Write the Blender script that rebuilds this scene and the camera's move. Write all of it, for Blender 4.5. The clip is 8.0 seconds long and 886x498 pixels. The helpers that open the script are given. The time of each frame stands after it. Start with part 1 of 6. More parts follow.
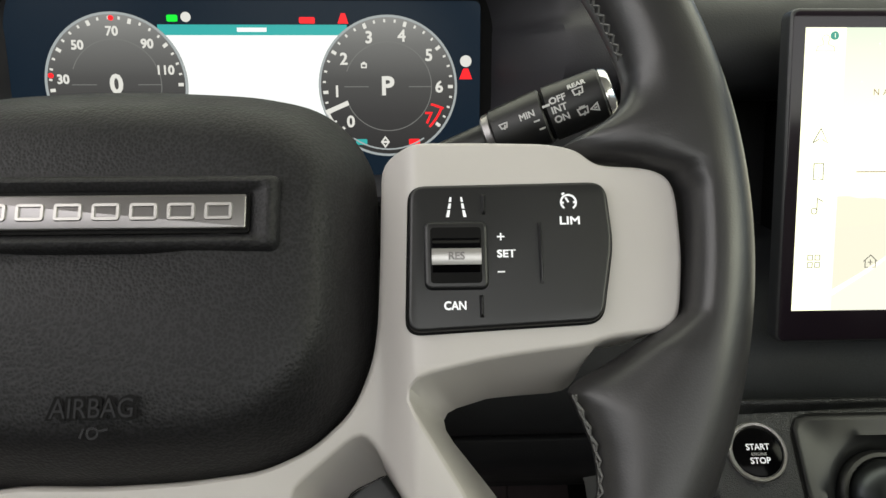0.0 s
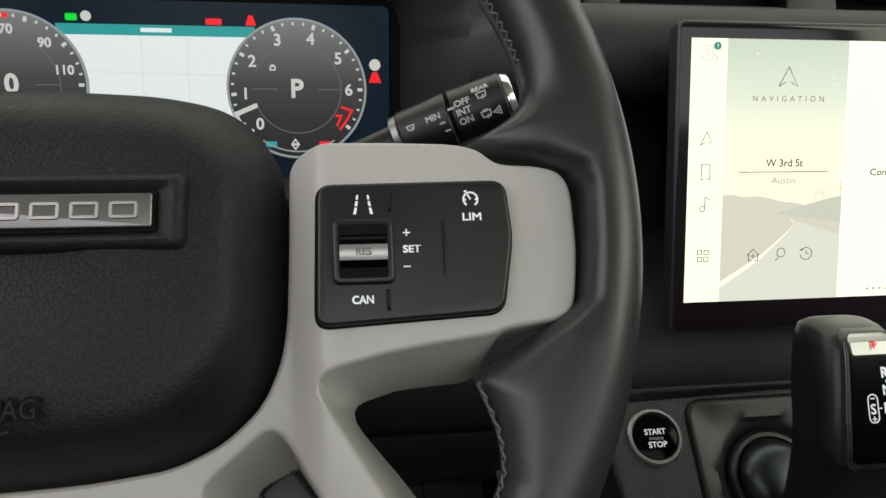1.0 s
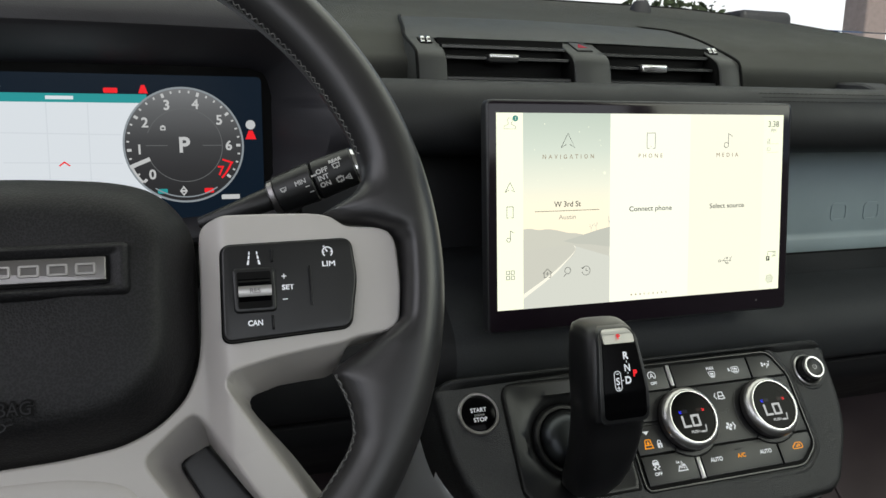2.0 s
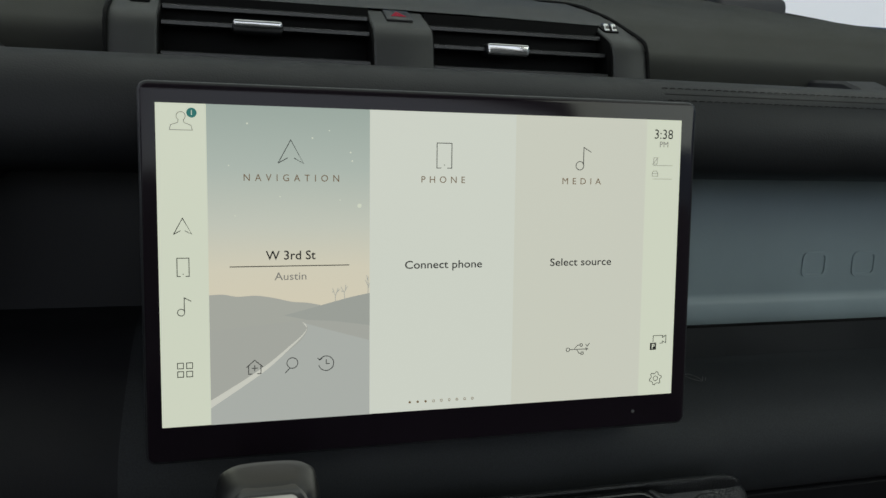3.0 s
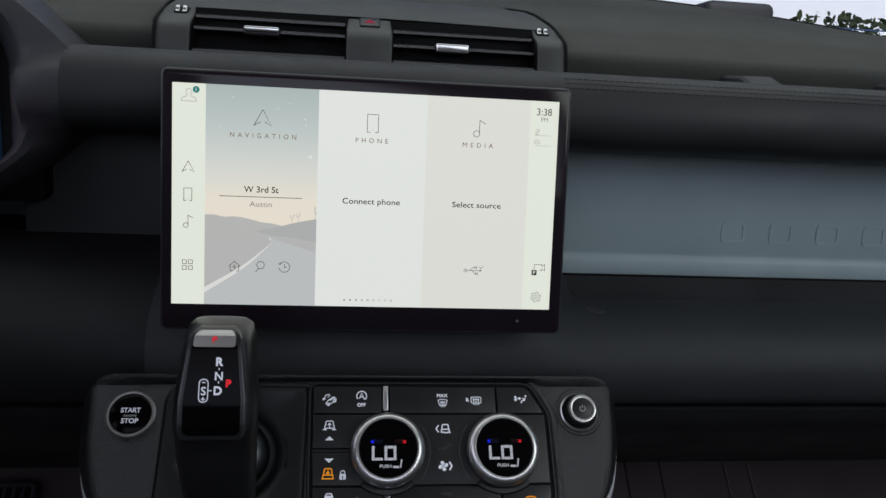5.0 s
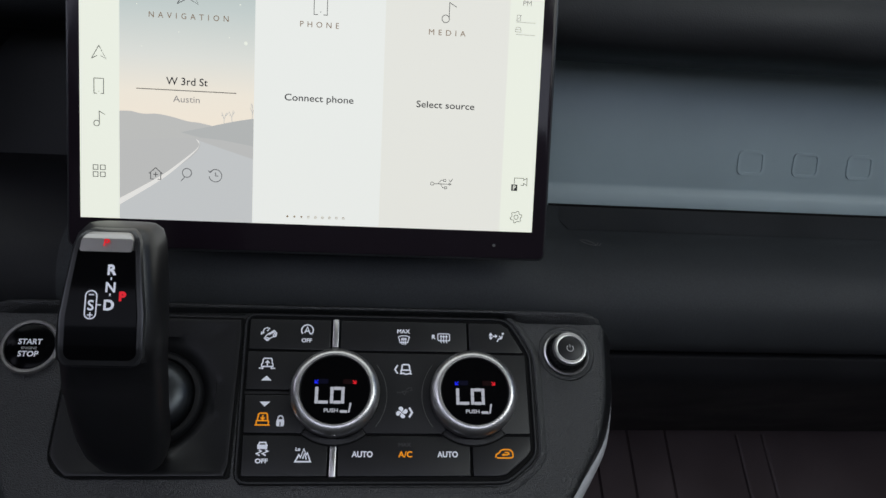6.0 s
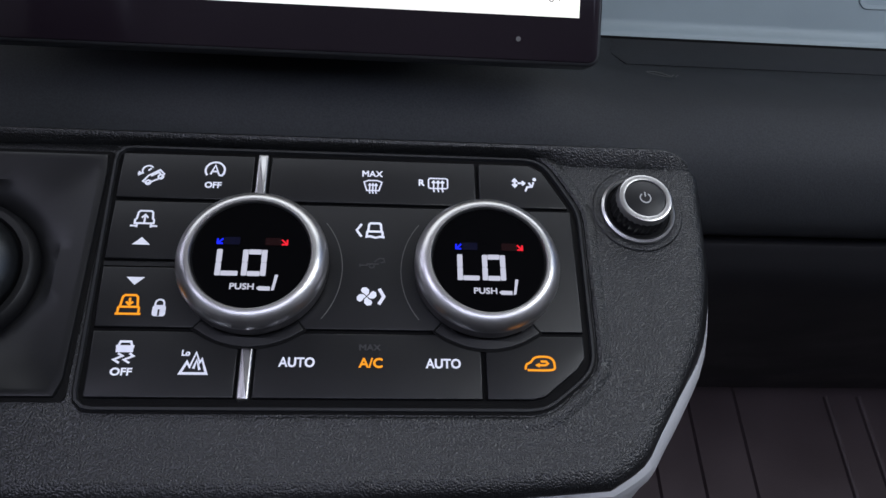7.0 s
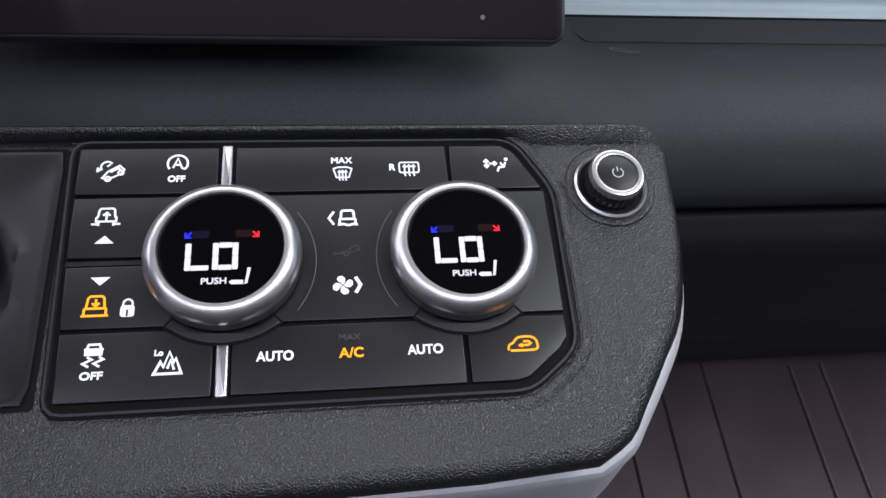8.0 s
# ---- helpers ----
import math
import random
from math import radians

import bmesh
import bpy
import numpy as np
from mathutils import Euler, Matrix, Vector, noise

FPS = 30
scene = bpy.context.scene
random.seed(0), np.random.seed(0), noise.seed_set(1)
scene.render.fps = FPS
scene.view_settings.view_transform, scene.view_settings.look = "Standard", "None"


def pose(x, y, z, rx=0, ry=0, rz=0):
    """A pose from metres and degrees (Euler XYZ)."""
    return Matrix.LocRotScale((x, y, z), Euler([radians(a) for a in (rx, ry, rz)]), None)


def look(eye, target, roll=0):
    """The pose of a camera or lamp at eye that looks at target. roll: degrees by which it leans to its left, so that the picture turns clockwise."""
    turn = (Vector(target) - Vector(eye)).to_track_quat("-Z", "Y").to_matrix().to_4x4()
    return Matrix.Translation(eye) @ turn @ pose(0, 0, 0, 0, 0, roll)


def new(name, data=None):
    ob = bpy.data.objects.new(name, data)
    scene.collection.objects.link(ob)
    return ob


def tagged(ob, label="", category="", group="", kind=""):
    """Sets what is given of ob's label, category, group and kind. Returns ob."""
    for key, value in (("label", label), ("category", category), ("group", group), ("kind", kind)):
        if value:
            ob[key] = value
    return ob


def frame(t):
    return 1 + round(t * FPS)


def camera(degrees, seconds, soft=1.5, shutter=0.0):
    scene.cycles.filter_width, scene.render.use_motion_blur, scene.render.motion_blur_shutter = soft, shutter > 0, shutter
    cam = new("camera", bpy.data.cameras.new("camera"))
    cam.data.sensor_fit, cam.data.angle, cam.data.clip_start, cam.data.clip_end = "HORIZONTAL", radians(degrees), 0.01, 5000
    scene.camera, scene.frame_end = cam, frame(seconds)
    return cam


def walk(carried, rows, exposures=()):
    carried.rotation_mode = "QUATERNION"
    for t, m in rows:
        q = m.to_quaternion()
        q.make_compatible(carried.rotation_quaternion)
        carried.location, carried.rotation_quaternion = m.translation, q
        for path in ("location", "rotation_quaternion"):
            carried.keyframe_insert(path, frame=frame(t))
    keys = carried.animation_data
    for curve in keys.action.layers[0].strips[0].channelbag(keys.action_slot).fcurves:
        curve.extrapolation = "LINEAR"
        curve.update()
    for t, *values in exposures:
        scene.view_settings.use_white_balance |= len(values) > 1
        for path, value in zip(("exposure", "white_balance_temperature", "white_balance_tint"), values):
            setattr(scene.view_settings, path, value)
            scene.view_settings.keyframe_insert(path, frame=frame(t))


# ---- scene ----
cam = camera(61.1, 8.0)
PATH = [
    (0, (-0.022, -0.001, 0.837), (0.063, 1.949, 0.404), -0.1),
    (0.2, (-0.0193, -0.0011, 0.8359), (0.1613, 1.9402, 0.3896), 0.47),
    (0.3, (-0.0184, -0.0019, 0.8353), (0.1593, 1.9413, 0.3965), 0.38),
    (0.5, (-0.017, -0.004, 0.835), (0.162, 1.941, 0.408), 0.2),
    (0.7, (-0.0176, -0.0042, 0.8344), (0.2104, 1.9371, 0.4101), 0.43),
    (0.8, (-0.0197, -0.0061, 0.8351), (0.2525, 1.9279, 0.4048), 0.54),
    (1, (-0.02, -0.01, 0.836), (0.288, 1.921, 0.417), 0.5),
    (1.2, (-0.0202, -0.0230, 0.8385), (0.3106, 1.9011, 0.4040), 0.47),
    (1.3, (-0.0213, -0.0382, 0.8434), (0.3436, 1.8811, 0.4151), 0.47),
    (1.4, (-0.0222, -0.0568, 0.8472), (0.3870, 1.8590, 0.4444), 0.61),
    (1.5, (-0.024, -0.076, 0.853), (0.453, 1.823, 0.445), 0.8),
    (1.7, (-0.0294, -0.1009, 0.8632), (0.5040, 1.7810, 0.4461), 0.72),
    (2, (-0.035, -0.121, 0.873), (0.602, 1.733, 0.477), 0.9),
    (2.2, (0.0, -0.101, 0.872), (0.629, 1.756, 0.474), 1.0),
    (3.3, (0.267, 0.057, 0.853), (0.673, 1.989, 0.529), 2.0),
    (3.5, (0.286, 0.062, 0.84), (0.626, 2.012, 0.557), 1.9),
    (3.7, (0.2841, 0.0642, 0.8346), (0.6128, 2.0184, 0.5632), 2.15),
    (3.8, (0.2875, 0.064, 0.839), (0.576, 2.02, 0.528), 2.0),
    (4, (0.288, 0.065, 0.839), (0.557, 2.023, 0.535), 2.2),
    (4.2, (0.292, 0.065, 0.837), (0.515, 2.028, 0.524), 2.1),
    (5.3, (0.285, -0.172, 0.861), (0.542, 1.774, 0.475), 3.1),
    (5.5, (0.292, -0.162, 0.855), (0.546, 1.783, 0.467), 3.2),
    (6, (0.326, -0.063, 0.798), (0.544, 1.884, 0.396), 3.1),
    (6.2, (0.3389, -0.0234, 0.7699), (0.5337, 1.9277, 0.3760), 2.79),
    (6.5, (0.349, 0.027, 0.736), (0.529, 1.979, 0.339), 2.6),
    (6.8, (0.3562, 0.0652, 0.7001), (0.5118, 2.0214, 0.3136), 2.30),
    (7, (0.355, 0.082, 0.693), (0.522, 2.034, 0.29), 2.3),
    (7.2, (0.3581, 0.0825, 0.6909), (0.5043, 2.0349, 0.2823), 1.90),
    (7.5, (0.355, 0.084, 0.691), (0.52, 2.03, 0.259), 1.6),
    (7.7, (0.3554, 0.0822, 0.6904), (0.5380, 2.0284, 0.2678), 1.02),
    (8, (0.35, 0.086, 0.689), (0.625, 2.023, 0.27), 0.1),
]
EXPOSURES = [(0.0, 0.54, 7150, 5), (0.5, 0.02, 7150, 4), (1.0, 0.08, 6900, 5), (1.5, 0.14, 6900, 6), (2.0, -0.05, 6600, 7), (2.2, -0.05, 6600, 7), (3.3, -1.04, 6200, 6), (4.2, -1.00, 6200, 7), (5.3, -0.46, 5950, 16), (6.0, -0.44, 6000, 15), (6.5, -0.40, 6150, 15), (7.0, 0.12, 5800, 21), (7.5, 0.48, 5750, 23), (8.0, 0.90, 6000, 22)]
walk(cam, [(t, look(eye, target, roll)) for t, eye, target, roll in PATH], EXPOSURES)

# ---- world and light ----
world = bpy.data.worlds.new("sky")
scene.world = world
world.use_nodes = True
wn = world.node_tree.nodes
sky = wn.new("ShaderNodeTexSky")
sky.sky_type, sky.sun_disc = "NISHITA", False
sky.sun_elevation, sky.sun_rotation = radians(56), radians(180)
wn["Background"].inputs["Strength"].default_value = 0.10
world.node_tree.links.new(sky.outputs[0], wn["Background"].inputs["Color"])

sun = bpy.data.lights.new("sun", "SUN")
sun.energy, sun.angle, sun.color = 3.5, radians(12), (1.0, 0.97, 0.92)
new("sun", sun).matrix_world = look((0.3, -4, 6), (0.3, 0, 0.5))


def window_light(name, eye, target, width, height, power, color):
    lamp = bpy.data.lights.new(name, "AREA")
    lamp.shape, lamp.size, lamp.size_y, lamp.energy, lamp.color = "RECTANGLE", width, height, power, color
    new(name, lamp).matrix_world = look(eye, target)


window_light("side_window_light_left", (-0.66, -0.05, 1.22), (0.3, 0.25, 0.75), 1.2, 0.42, 4.0, (1.0, 0.96, 1.0))
window_light("side_window_light_right", (1.24, -0.42, 1.34), (0.2, 0.10, 0.75), 0.9, 0.40, 6.0, (0.97, 1.0, 0.86))
window_light("windscreen_light", (0.3, 0.52, 1.36), (0.3, 0.20, 0.86), 1.6, 0.58, 5.3, (0.98, 1.0, 0.85))
window_light("rear_window_light", (0.3, -1.26, 1.20), (0.3, 0.4, 0.75), 1.70, 0.48, 5.5, (1.0, 0.98, 1.0))


# ---- materials ----
def material(name, color, rough, metal=0.0, bump=0.0, size=0.001, kind="noise", vary=0.12, coat=0.0, spec=0.5, emit=None, glow=0.0, depth=0.4, grain_glint=0.0):
    """A surface with a grain of that size in metres and a broad, faint variation of tone and gloss."""
    m = bpy.data.materials.new(name)
    m.use_nodes = True
    nodes, links = m.node_tree.nodes, m.node_tree.links
    p = nodes["Principled BSDF"]
    p.inputs["Metallic"].default_value = metal
    p.inputs["Specular IOR Level"].default_value = spec
    p.inputs["Coat Weight"].default_value = coat
    p.inputs["Coat Roughness"].default_value = 0.08
    where = nodes.new("ShaderNodeNewGeometry").outputs["Position"]
    broad = nodes.new("ShaderNodeTexNoise")
    broad.inputs["Scale"].default_value, broad.inputs["Detail"].default_value = 18.0, 4.0
    links.new(where, broad.inputs["Vector"])
    ramp = nodes.new("ShaderNodeMapRange")
    ramp.inputs["From Min"].default_value, ramp.inputs["From Max"].default_value = 0.3, 0.7
    ramp.inputs["To Min"].default_value, ramp.inputs["To Max"].default_value = 1 - vary, 1 + vary
    links.new(broad.outputs["Fac"], ramp.inputs["Value"])
    tone = nodes.new("ShaderNodeVectorMath")
    tone.operation = "SCALE"
    tone.inputs[0].default_value = color
    links.new(ramp.outputs[0], tone.inputs["Scale"])
    links.new(tone.outputs[0], p.inputs["Base Color"])
    gloss = nodes.new("ShaderNodeMath")
    gloss.operation = "MULTIPLY"
    gloss.inputs[1].default_value = rough
    links.new(ramp.outputs[0], gloss.inputs[0])
    links.new(gloss.outputs[0], p.inputs["Roughness"])
    if bump:
        if kind == "leather":
            grain = nodes.new("ShaderNodeTexVoronoi")
            grain.feature = "SMOOTH_F1"
            grain.inputs["Smoothness"].default_value = 0.6
            out = grain.outputs["Distance"]
        elif kind == "weave":
            grain = nodes.new("ShaderNodeTexWave")
            grain.inputs["Distortion"].default_value = 0.6
            out = grain.outputs["Fac"]
        else:
            grain = nodes.new("ShaderNodeTexNoise")
            grain.inputs["Detail"].default_value = 3.0
            out = grain.outputs["Fac"]
        grain.inputs["Scale"].default_value = 1.0 / size
        links.new(where, grain.inputs["Vector"])
        b = nodes.new("ShaderNodeBump")
        b.inputs["Strength"].default_value = bump
        b.inputs["Distance"].default_value = size * depth
        if kind == "leather":
            b.invert = True
        links.new(out, b.inputs["Height"])
        # Colour follows the grain too, painting in the glints its bumps would catch.
        if grain_glint:
            glint_tone = nodes.new("ShaderNodeMapRange")
            glint_tone.inputs["From Min"].default_value, glint_tone.inputs["From Max"].default_value = 0.35, 0.65
            glint_tone.inputs["To Min"].default_value, glint_tone.inputs["To Max"].default_value = 1 - grain_glint, 1 + grain_glint
            links.new(out, glint_tone.inputs["Value"])
            both = nodes.new("ShaderNodeMath")
            both.operation = "MULTIPLY"
            links.new(glint_tone.outputs[0], both.inputs[0])
            links.new(ramp.outputs[0], both.inputs[1])
            links.new(both.outputs[0], tone.inputs["Scale"])
        links.new(b.outputs["Normal"], p.inputs["Normal"])
    if emit:
        p.inputs["Emission Color"].default_value = (*emit, 1)
        p.inputs["Emission Strength"].default_value = glow
    return m


def lit(name, color, strength, rough=0.25):
    return material(name, (0.004, 0.004, 0.004), rough, vary=0.0, emit=color, glow=strength, spec=0.1)


LEATHER = material("black_grained_leather", (0.0106, 0.0104, 0.0114), 0.50, bump=0.40, size=0.00092, kind="leather", spec=0.27, grain_glint=0.35)
RIM_LEATHER = material("black_smooth_leather", (0.019, 0.0185, 0.0195), 0.36, bump=0.12, size=0.0006, kind="leather", spec=0.55)
GRIP_LEATHER = material("black_polished_leather", (0.008, 0.008, 0.009), 0.34, bump=0.08, size=0.0006, kind="leather", spec=0.5)
BEAM_SKIN = material("dark_grained_vinyl", (0.014, 0.015, 0.0165), 0.60, bump=0.25, size=0.0009, kind="leather", spec=0.38)
SOFT = material("charcoal_soft_plastic", (0.024, 0.025, 0.029), 0.58, bump=0.35, size=0.0006, spec=0.4)
SIDE_SKIN = material("slate_soft_plastic", (0.019, 0.0195, 0.022), 0.5, bump=0.35, size=0.0006, spec=0.5)
HOOD_SKIN = material("slate_grained_vinyl", (0.029, 0.028, 0.033), 0.55, bump=0.25, size=0.0009, kind="leather", spec=0.45)
PAD_CLOTH = material("charcoal_woven_pad", (0.042, 0.0435, 0.037), 0.78, bump=0.5, size=0.0009, kind="weave")
HOOD_PLASTIC = material("charcoal_moulded_plastic", (0.030, 0.032, 0.031), 0.55, bump=0.35, size=0.0006)
CONSOLE = material("black_textured_plastic", (0.0060, 0.0068, 0.0073), 0.36, bump=0.9, size=0.00058, kind="leather", spec=0.65, depth=0.65, grain_glint=0.85)
BOLSTER = material("charcoal_padded_plastic", (0.026, 0.0285, 0.031), 0.66, bump=0.4, size=0.0007, spec=0.32, grain_glint=0.2)
BUTTON = material("matt_black_button", (0.0042, 0.0044, 0.0052), 0.40, bump=0.07, size=0.0004, spec=0.5)
EDGE_TRIM = material("satin_black_edge", (0.022, 0.023, 0.025), 0.30, vary=0.08, spec=0.6)
SLAT = material("satin_black_slat", (0.024, 0.025, 0.026), 0.30, vary=0.1)
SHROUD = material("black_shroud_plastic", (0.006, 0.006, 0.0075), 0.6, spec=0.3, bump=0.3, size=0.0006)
RUBBER = material("black_rubber", (0.024, 0.025, 0.027), 0.45, bump=0.2, size=0.0006, spec=0.45)
# Darker copy of the bolster's charcoal; shade behind the wheel is in the colour.
DRIVER_SHADE = material("shade_darkened_charcoal", (0.0095, 0.0098, 0.0115), 0.62, spec=0.3, bump=0.35, size=0.0007)
GAP = material("black_recess", (0.0025, 0.0025, 0.0026), 0.7, spec=0.15)
GLOSS = material("gloss_black", (0.0018, 0.0018, 0.0022), 0.14, vary=0.05, spec=0.05)
# Purple in the base stands in for what the black glass reflects.
GLASS_BLACK = material("reflection_tinted_black_glass", (0.013, 0.0090, 0.013), 0.10, vary=0.05, spec=0.26)
GREY_TRIM = material("warm_grey_painted_trim", (0.465, 0.442, 0.425), 0.42, bump=0.10, size=0.0005, vary=0.04)
POWDER = material("blue_grey_powder_coat", (0.295, 0.365, 0.388), 0.48, bump=0.35, size=0.0005, vary=0.05)
PALE = material("pale_grey_plastic", (0.42, 0.43, 0.44), 0.45, bump=0.2, size=0.0005, vary=0.05)
SATIN = material("satin_silver", (0.62, 0.615, 0.61), 0.32, metal=1.0, bump=0.05, size=0.0004, vary=0.06)
CHROME = material("polished_chrome", (0.58, 0.58, 0.59), 0.14, metal=1.0, vary=0.05)
DARK_CHROME = material("dark_brushed_metal", (0.24, 0.23, 0.23), 0.36, metal=1.0, vary=0.08)
BALL_GREY = material("brushed_grey_metal", (0.42, 0.41, 0.40), 0.38, metal=1.0, vary=0.08)
BALL = material("dark_grey_metal", (0.06, 0.065, 0.07), 0.36, metal=1.0, vary=0.05)
MAT_RUBBER = material("brown_black_rubber", (0.080, 0.062, 0.066), 0.46, bump=0.4, size=0.0012)
CARPET = material("black_carpet", (0.018, 0.018, 0.019), 0.95, bump=0.9, size=0.0015)
LINING = material("grey_headlining", (0.38, 0.38, 0.365), 0.9, bump=0.3, size=0.001)
# Paled so the unseen doors throw more light back at the dashboard.
DOOR_SKIN = material("pale_grey_door_trim", (0.32, 0.315, 0.31), 0.6, bump=0.3, size=0.0008)
THREAD = material("grey_thread", (0.12, 0.12, 0.115), 0.8)
PRINT = material("white_backlit_print", (0.75, 0.76, 0.80), 0.5, vary=0.0, emit=(0.80, 0.82, 0.90), glow=0.22)
PRINT_GREY = material("grey_print", (0.50, 0.50, 0.50), 0.5, vary=0.0)
DARK_PRINT = material("unlit_symbol_print", (0.035, 0.035, 0.037), 0.5, vary=0.0)
AMBER = lit("amber_light", (1.0, 0.36, 0.01), 1.0)
RED = lit("red_light", (1.0, 0.02, 0.03), 0.9)
RED_DIM = lit("dim_red_light", (0.65, 0.02, 0.05), 0.55)
BLUE = lit("blue_light", (0.02, 0.03, 1.0), 1.0)
BLUE_FAINT = lit("faint_blue_light", (0.001, 0.0013, 0.011), 1.0)
RED_FAINT = lit("faint_red_light", (0.008, 0.0008, 0.001), 1.0)
GREEN = lit("green_light", (0.0, 0.8, 0.05), 0.9)
TEAL = lit("teal_light", (0.03, 0.38, 0.40), 0.8)
DIGIT = lit("white_display_digits", (0.85, 0.86, 0.88), 0.62)

SCREEN = 1.70
PANE_WHITE = lit("screen_white", (0.665, 0.68, 0.54), SCREEN)
PANE_PHONE = lit("screen_pale_green_grey", (0.655, 0.66, 0.57), SCREEN)
PANE_MEDIA = lit("screen_pale_beige", (0.625, 0.615, 0.515), SCREEN)
HILL_FAR = lit("screen_far_hill", (0.40, 0.395, 0.345), SCREEN)
HILL_NEAR = lit("screen_near_hill", (0.355, 0.358, 0.318), SCREEN)
FIELD = lit("screen_field", (0.395, 0.39, 0.345), SCREEN)
ROAD = lit("screen_road", (0.43, 0.435, 0.395), SCREEN)
ROAD_LINE = lit("screen_road_line", (0.62, 0.60, 0.52), SCREEN)
INK = lit("screen_ink", (0.012, 0.012, 0.012), SCREEN)
INK_BROWN = lit("screen_brown_ink", (0.16, 0.10, 0.05), SCREEN)
INK_SOFT = lit("screen_soft_ink", (0.20, 0.19, 0.17), SCREEN)
BADGE_TEAL = lit("screen_teal", (0.03, 0.16, 0.14), SCREEN)
NAVY = lit("cluster_navy", (0.004, 0.010, 0.020), 1.0)
MAP_WHITE = lit("cluster_map", (0.72, 0.76, 0.82), 1.0)
DIAL_RING = lit("dial_ring", (0.26, 0.29, 0.32), 1.0)
DIAL_LINE = lit("dial_line", (0.13, 0.135, 0.14), 1.0)


def ramped(name, stops, strength):
    """A glowing pane whose colour changes up its height."""
    m = lit(name, (1, 1, 1), strength)
    nodes, links = m.node_tree.nodes, m.node_tree.links
    split = nodes.new("ShaderNodeSeparateXYZ")
    links.new(nodes.new("ShaderNodeTexCoord").outputs["Generated"], split.inputs[0])
    ramp = nodes.new("ShaderNodeValToRGB")
    links.new(split.outputs["Y"], ramp.inputs[0])
    e = ramp.color_ramp.elements
    while len(e) < len(stops):
        e.new(0.5)
    for k, (at, c) in enumerate(stops):
        e[k].position, e[k].color = at, (*c, 1)
    links.new(ramp.outputs[0], nodes["Principled BSDF"].inputs["Emission Color"])
    return m


NAV_SKY = ramped("screen_dusk_sky", [(0.0, (0.70, 0.62, 0.47)), (0.2, (0.68, 0.62, 0.48)), (0.42, (0.57, 0.57, 0.48)), (0.7, (0.44, 0.48, 0.42)), (1.0, (0.35, 0.40, 0.35))], SCREEN)
DIAL_FACE = ramped("dial_face", [(0.0, (0.022, 0.022, 0.024)), (0.3, (0.034, 0.034, 0.037)), (0.55, (0.056, 0.057, 0.061)), (0.8, (0.115, 0.118, 0.125)), (1.0, (0.19, 0.195, 0.205))], 1.0)

# ---- building blocks ----
OFFSET = {}


def plane_matrix(tilt):
    """x to the right, y up along a face that leans back by tilt degrees, z out of it towards the seats."""
    s, c = math.sin(radians(tilt)), math.cos(radians(tilt))
    return Matrix(((1, 0, 0, 0), (0, s, -c, 0), (0, c, s, 0), (0, 0, 0, 1)))


WHEEL, PANEL, SCREEN_PLANE, FLAT = plane_matrix(25), plane_matrix(38.4), plane_matrix(5.5), Matrix.Identity(4)
UPRIGHT = plane_matrix(0)


def thing(name, label, category, at=(0, 0, 0), plane=FLAT, group="", kind=""):
    """An Empty at a thing's base. Its parts are given in the plane's own coordinates."""
    ob = new(name)
    ob.empty_display_size = 0.02
    ob.matrix_world = plane @ Matrix.Translation(at)
    OFFSET[ob.name] = Vector(at)
    return tagged(ob, label, category, group, kind)


def part(name, bm, surface, parent=None, label="", flat=False):
    """Links a bmesh as one mesh object under a thing or a part."""
    at = OFFSET[parent.name] if parent else Vector()
    bm.transform(Matrix.Translation(-at))
    bmesh.ops.recalc_face_normals(bm, faces=bm.faces)
    mesh = bpy.data.meshes.new(name)
    bm.to_mesh(mesh)
    bm.free()
    return mesh_part(name, mesh, surface, parent, label, flat)


def mesh_part(name, mesh, surface, parent, label="", flat=False):
    if not flat:
        mesh.polygons.foreach_set("use_smooth", [len(f.vertices) < 5 for f in mesh.polygons])
        mesh.set_sharp_from_angle(angle=radians(38))
    mesh.materials.append(surface)
    ob = new(name, mesh)
    if parent:
        ob.parent = parent
        OFFSET[ob.name] = OFFSET[parent.name]
    else:
        OFFSET[ob.name] = Vector()
    return tagged(ob, label)


def inset(pts, d):
    """A closed outline moved inwards by d (counter-clockwise outlines)."""
    area = sum(a[0] * b[1] - b[0] * a[1] for a, b in zip(pts, pts[1:] + pts[:1]))
    d = d if area > 0 else -d
    out = []
    for k, (x, y) in enumerate(pts):
        (ax, ay), (bx, by) = pts[k - 1], pts[(k + 1) % len(pts)]
        u, v = Vector((x - ax, y - ay)), Vector((bx - x, by - y))
        u.normalize(), v.normalize()
        n1, n2 = Vector((-u.y, u.x)), Vector((-v.y, v.x))
        m = n1 + n2
        m *= d / max(0.35, 1 + n1.dot(n2))
        out.append((x + m.x, y + m.y))
    return out


def filleted(pts, r, k=4, wider={}):
    """The outline with every corner rounded, each corner becoming k + 1 points; wider: larger radii by corner."""
    out = []
    for j, p in enumerate(pts):
        p, a, d = Vector(p), Vector(pts[j - 1]), Vector(pts[(j + 1) % len(pts)])
        u, v = a - p, d - p
        c = wider.get(j, r)
        s, e = p + u.normalized() * min(c, 0.48 * u.length), p + v.normalized() * min(c, 0.48 * v.length)
        for i in range(k + 1):
            t = i / k
            out.append(tuple((1 - t) ** 2 * s + 2 * t * (1 - t) * p + t * t * e))
    return out


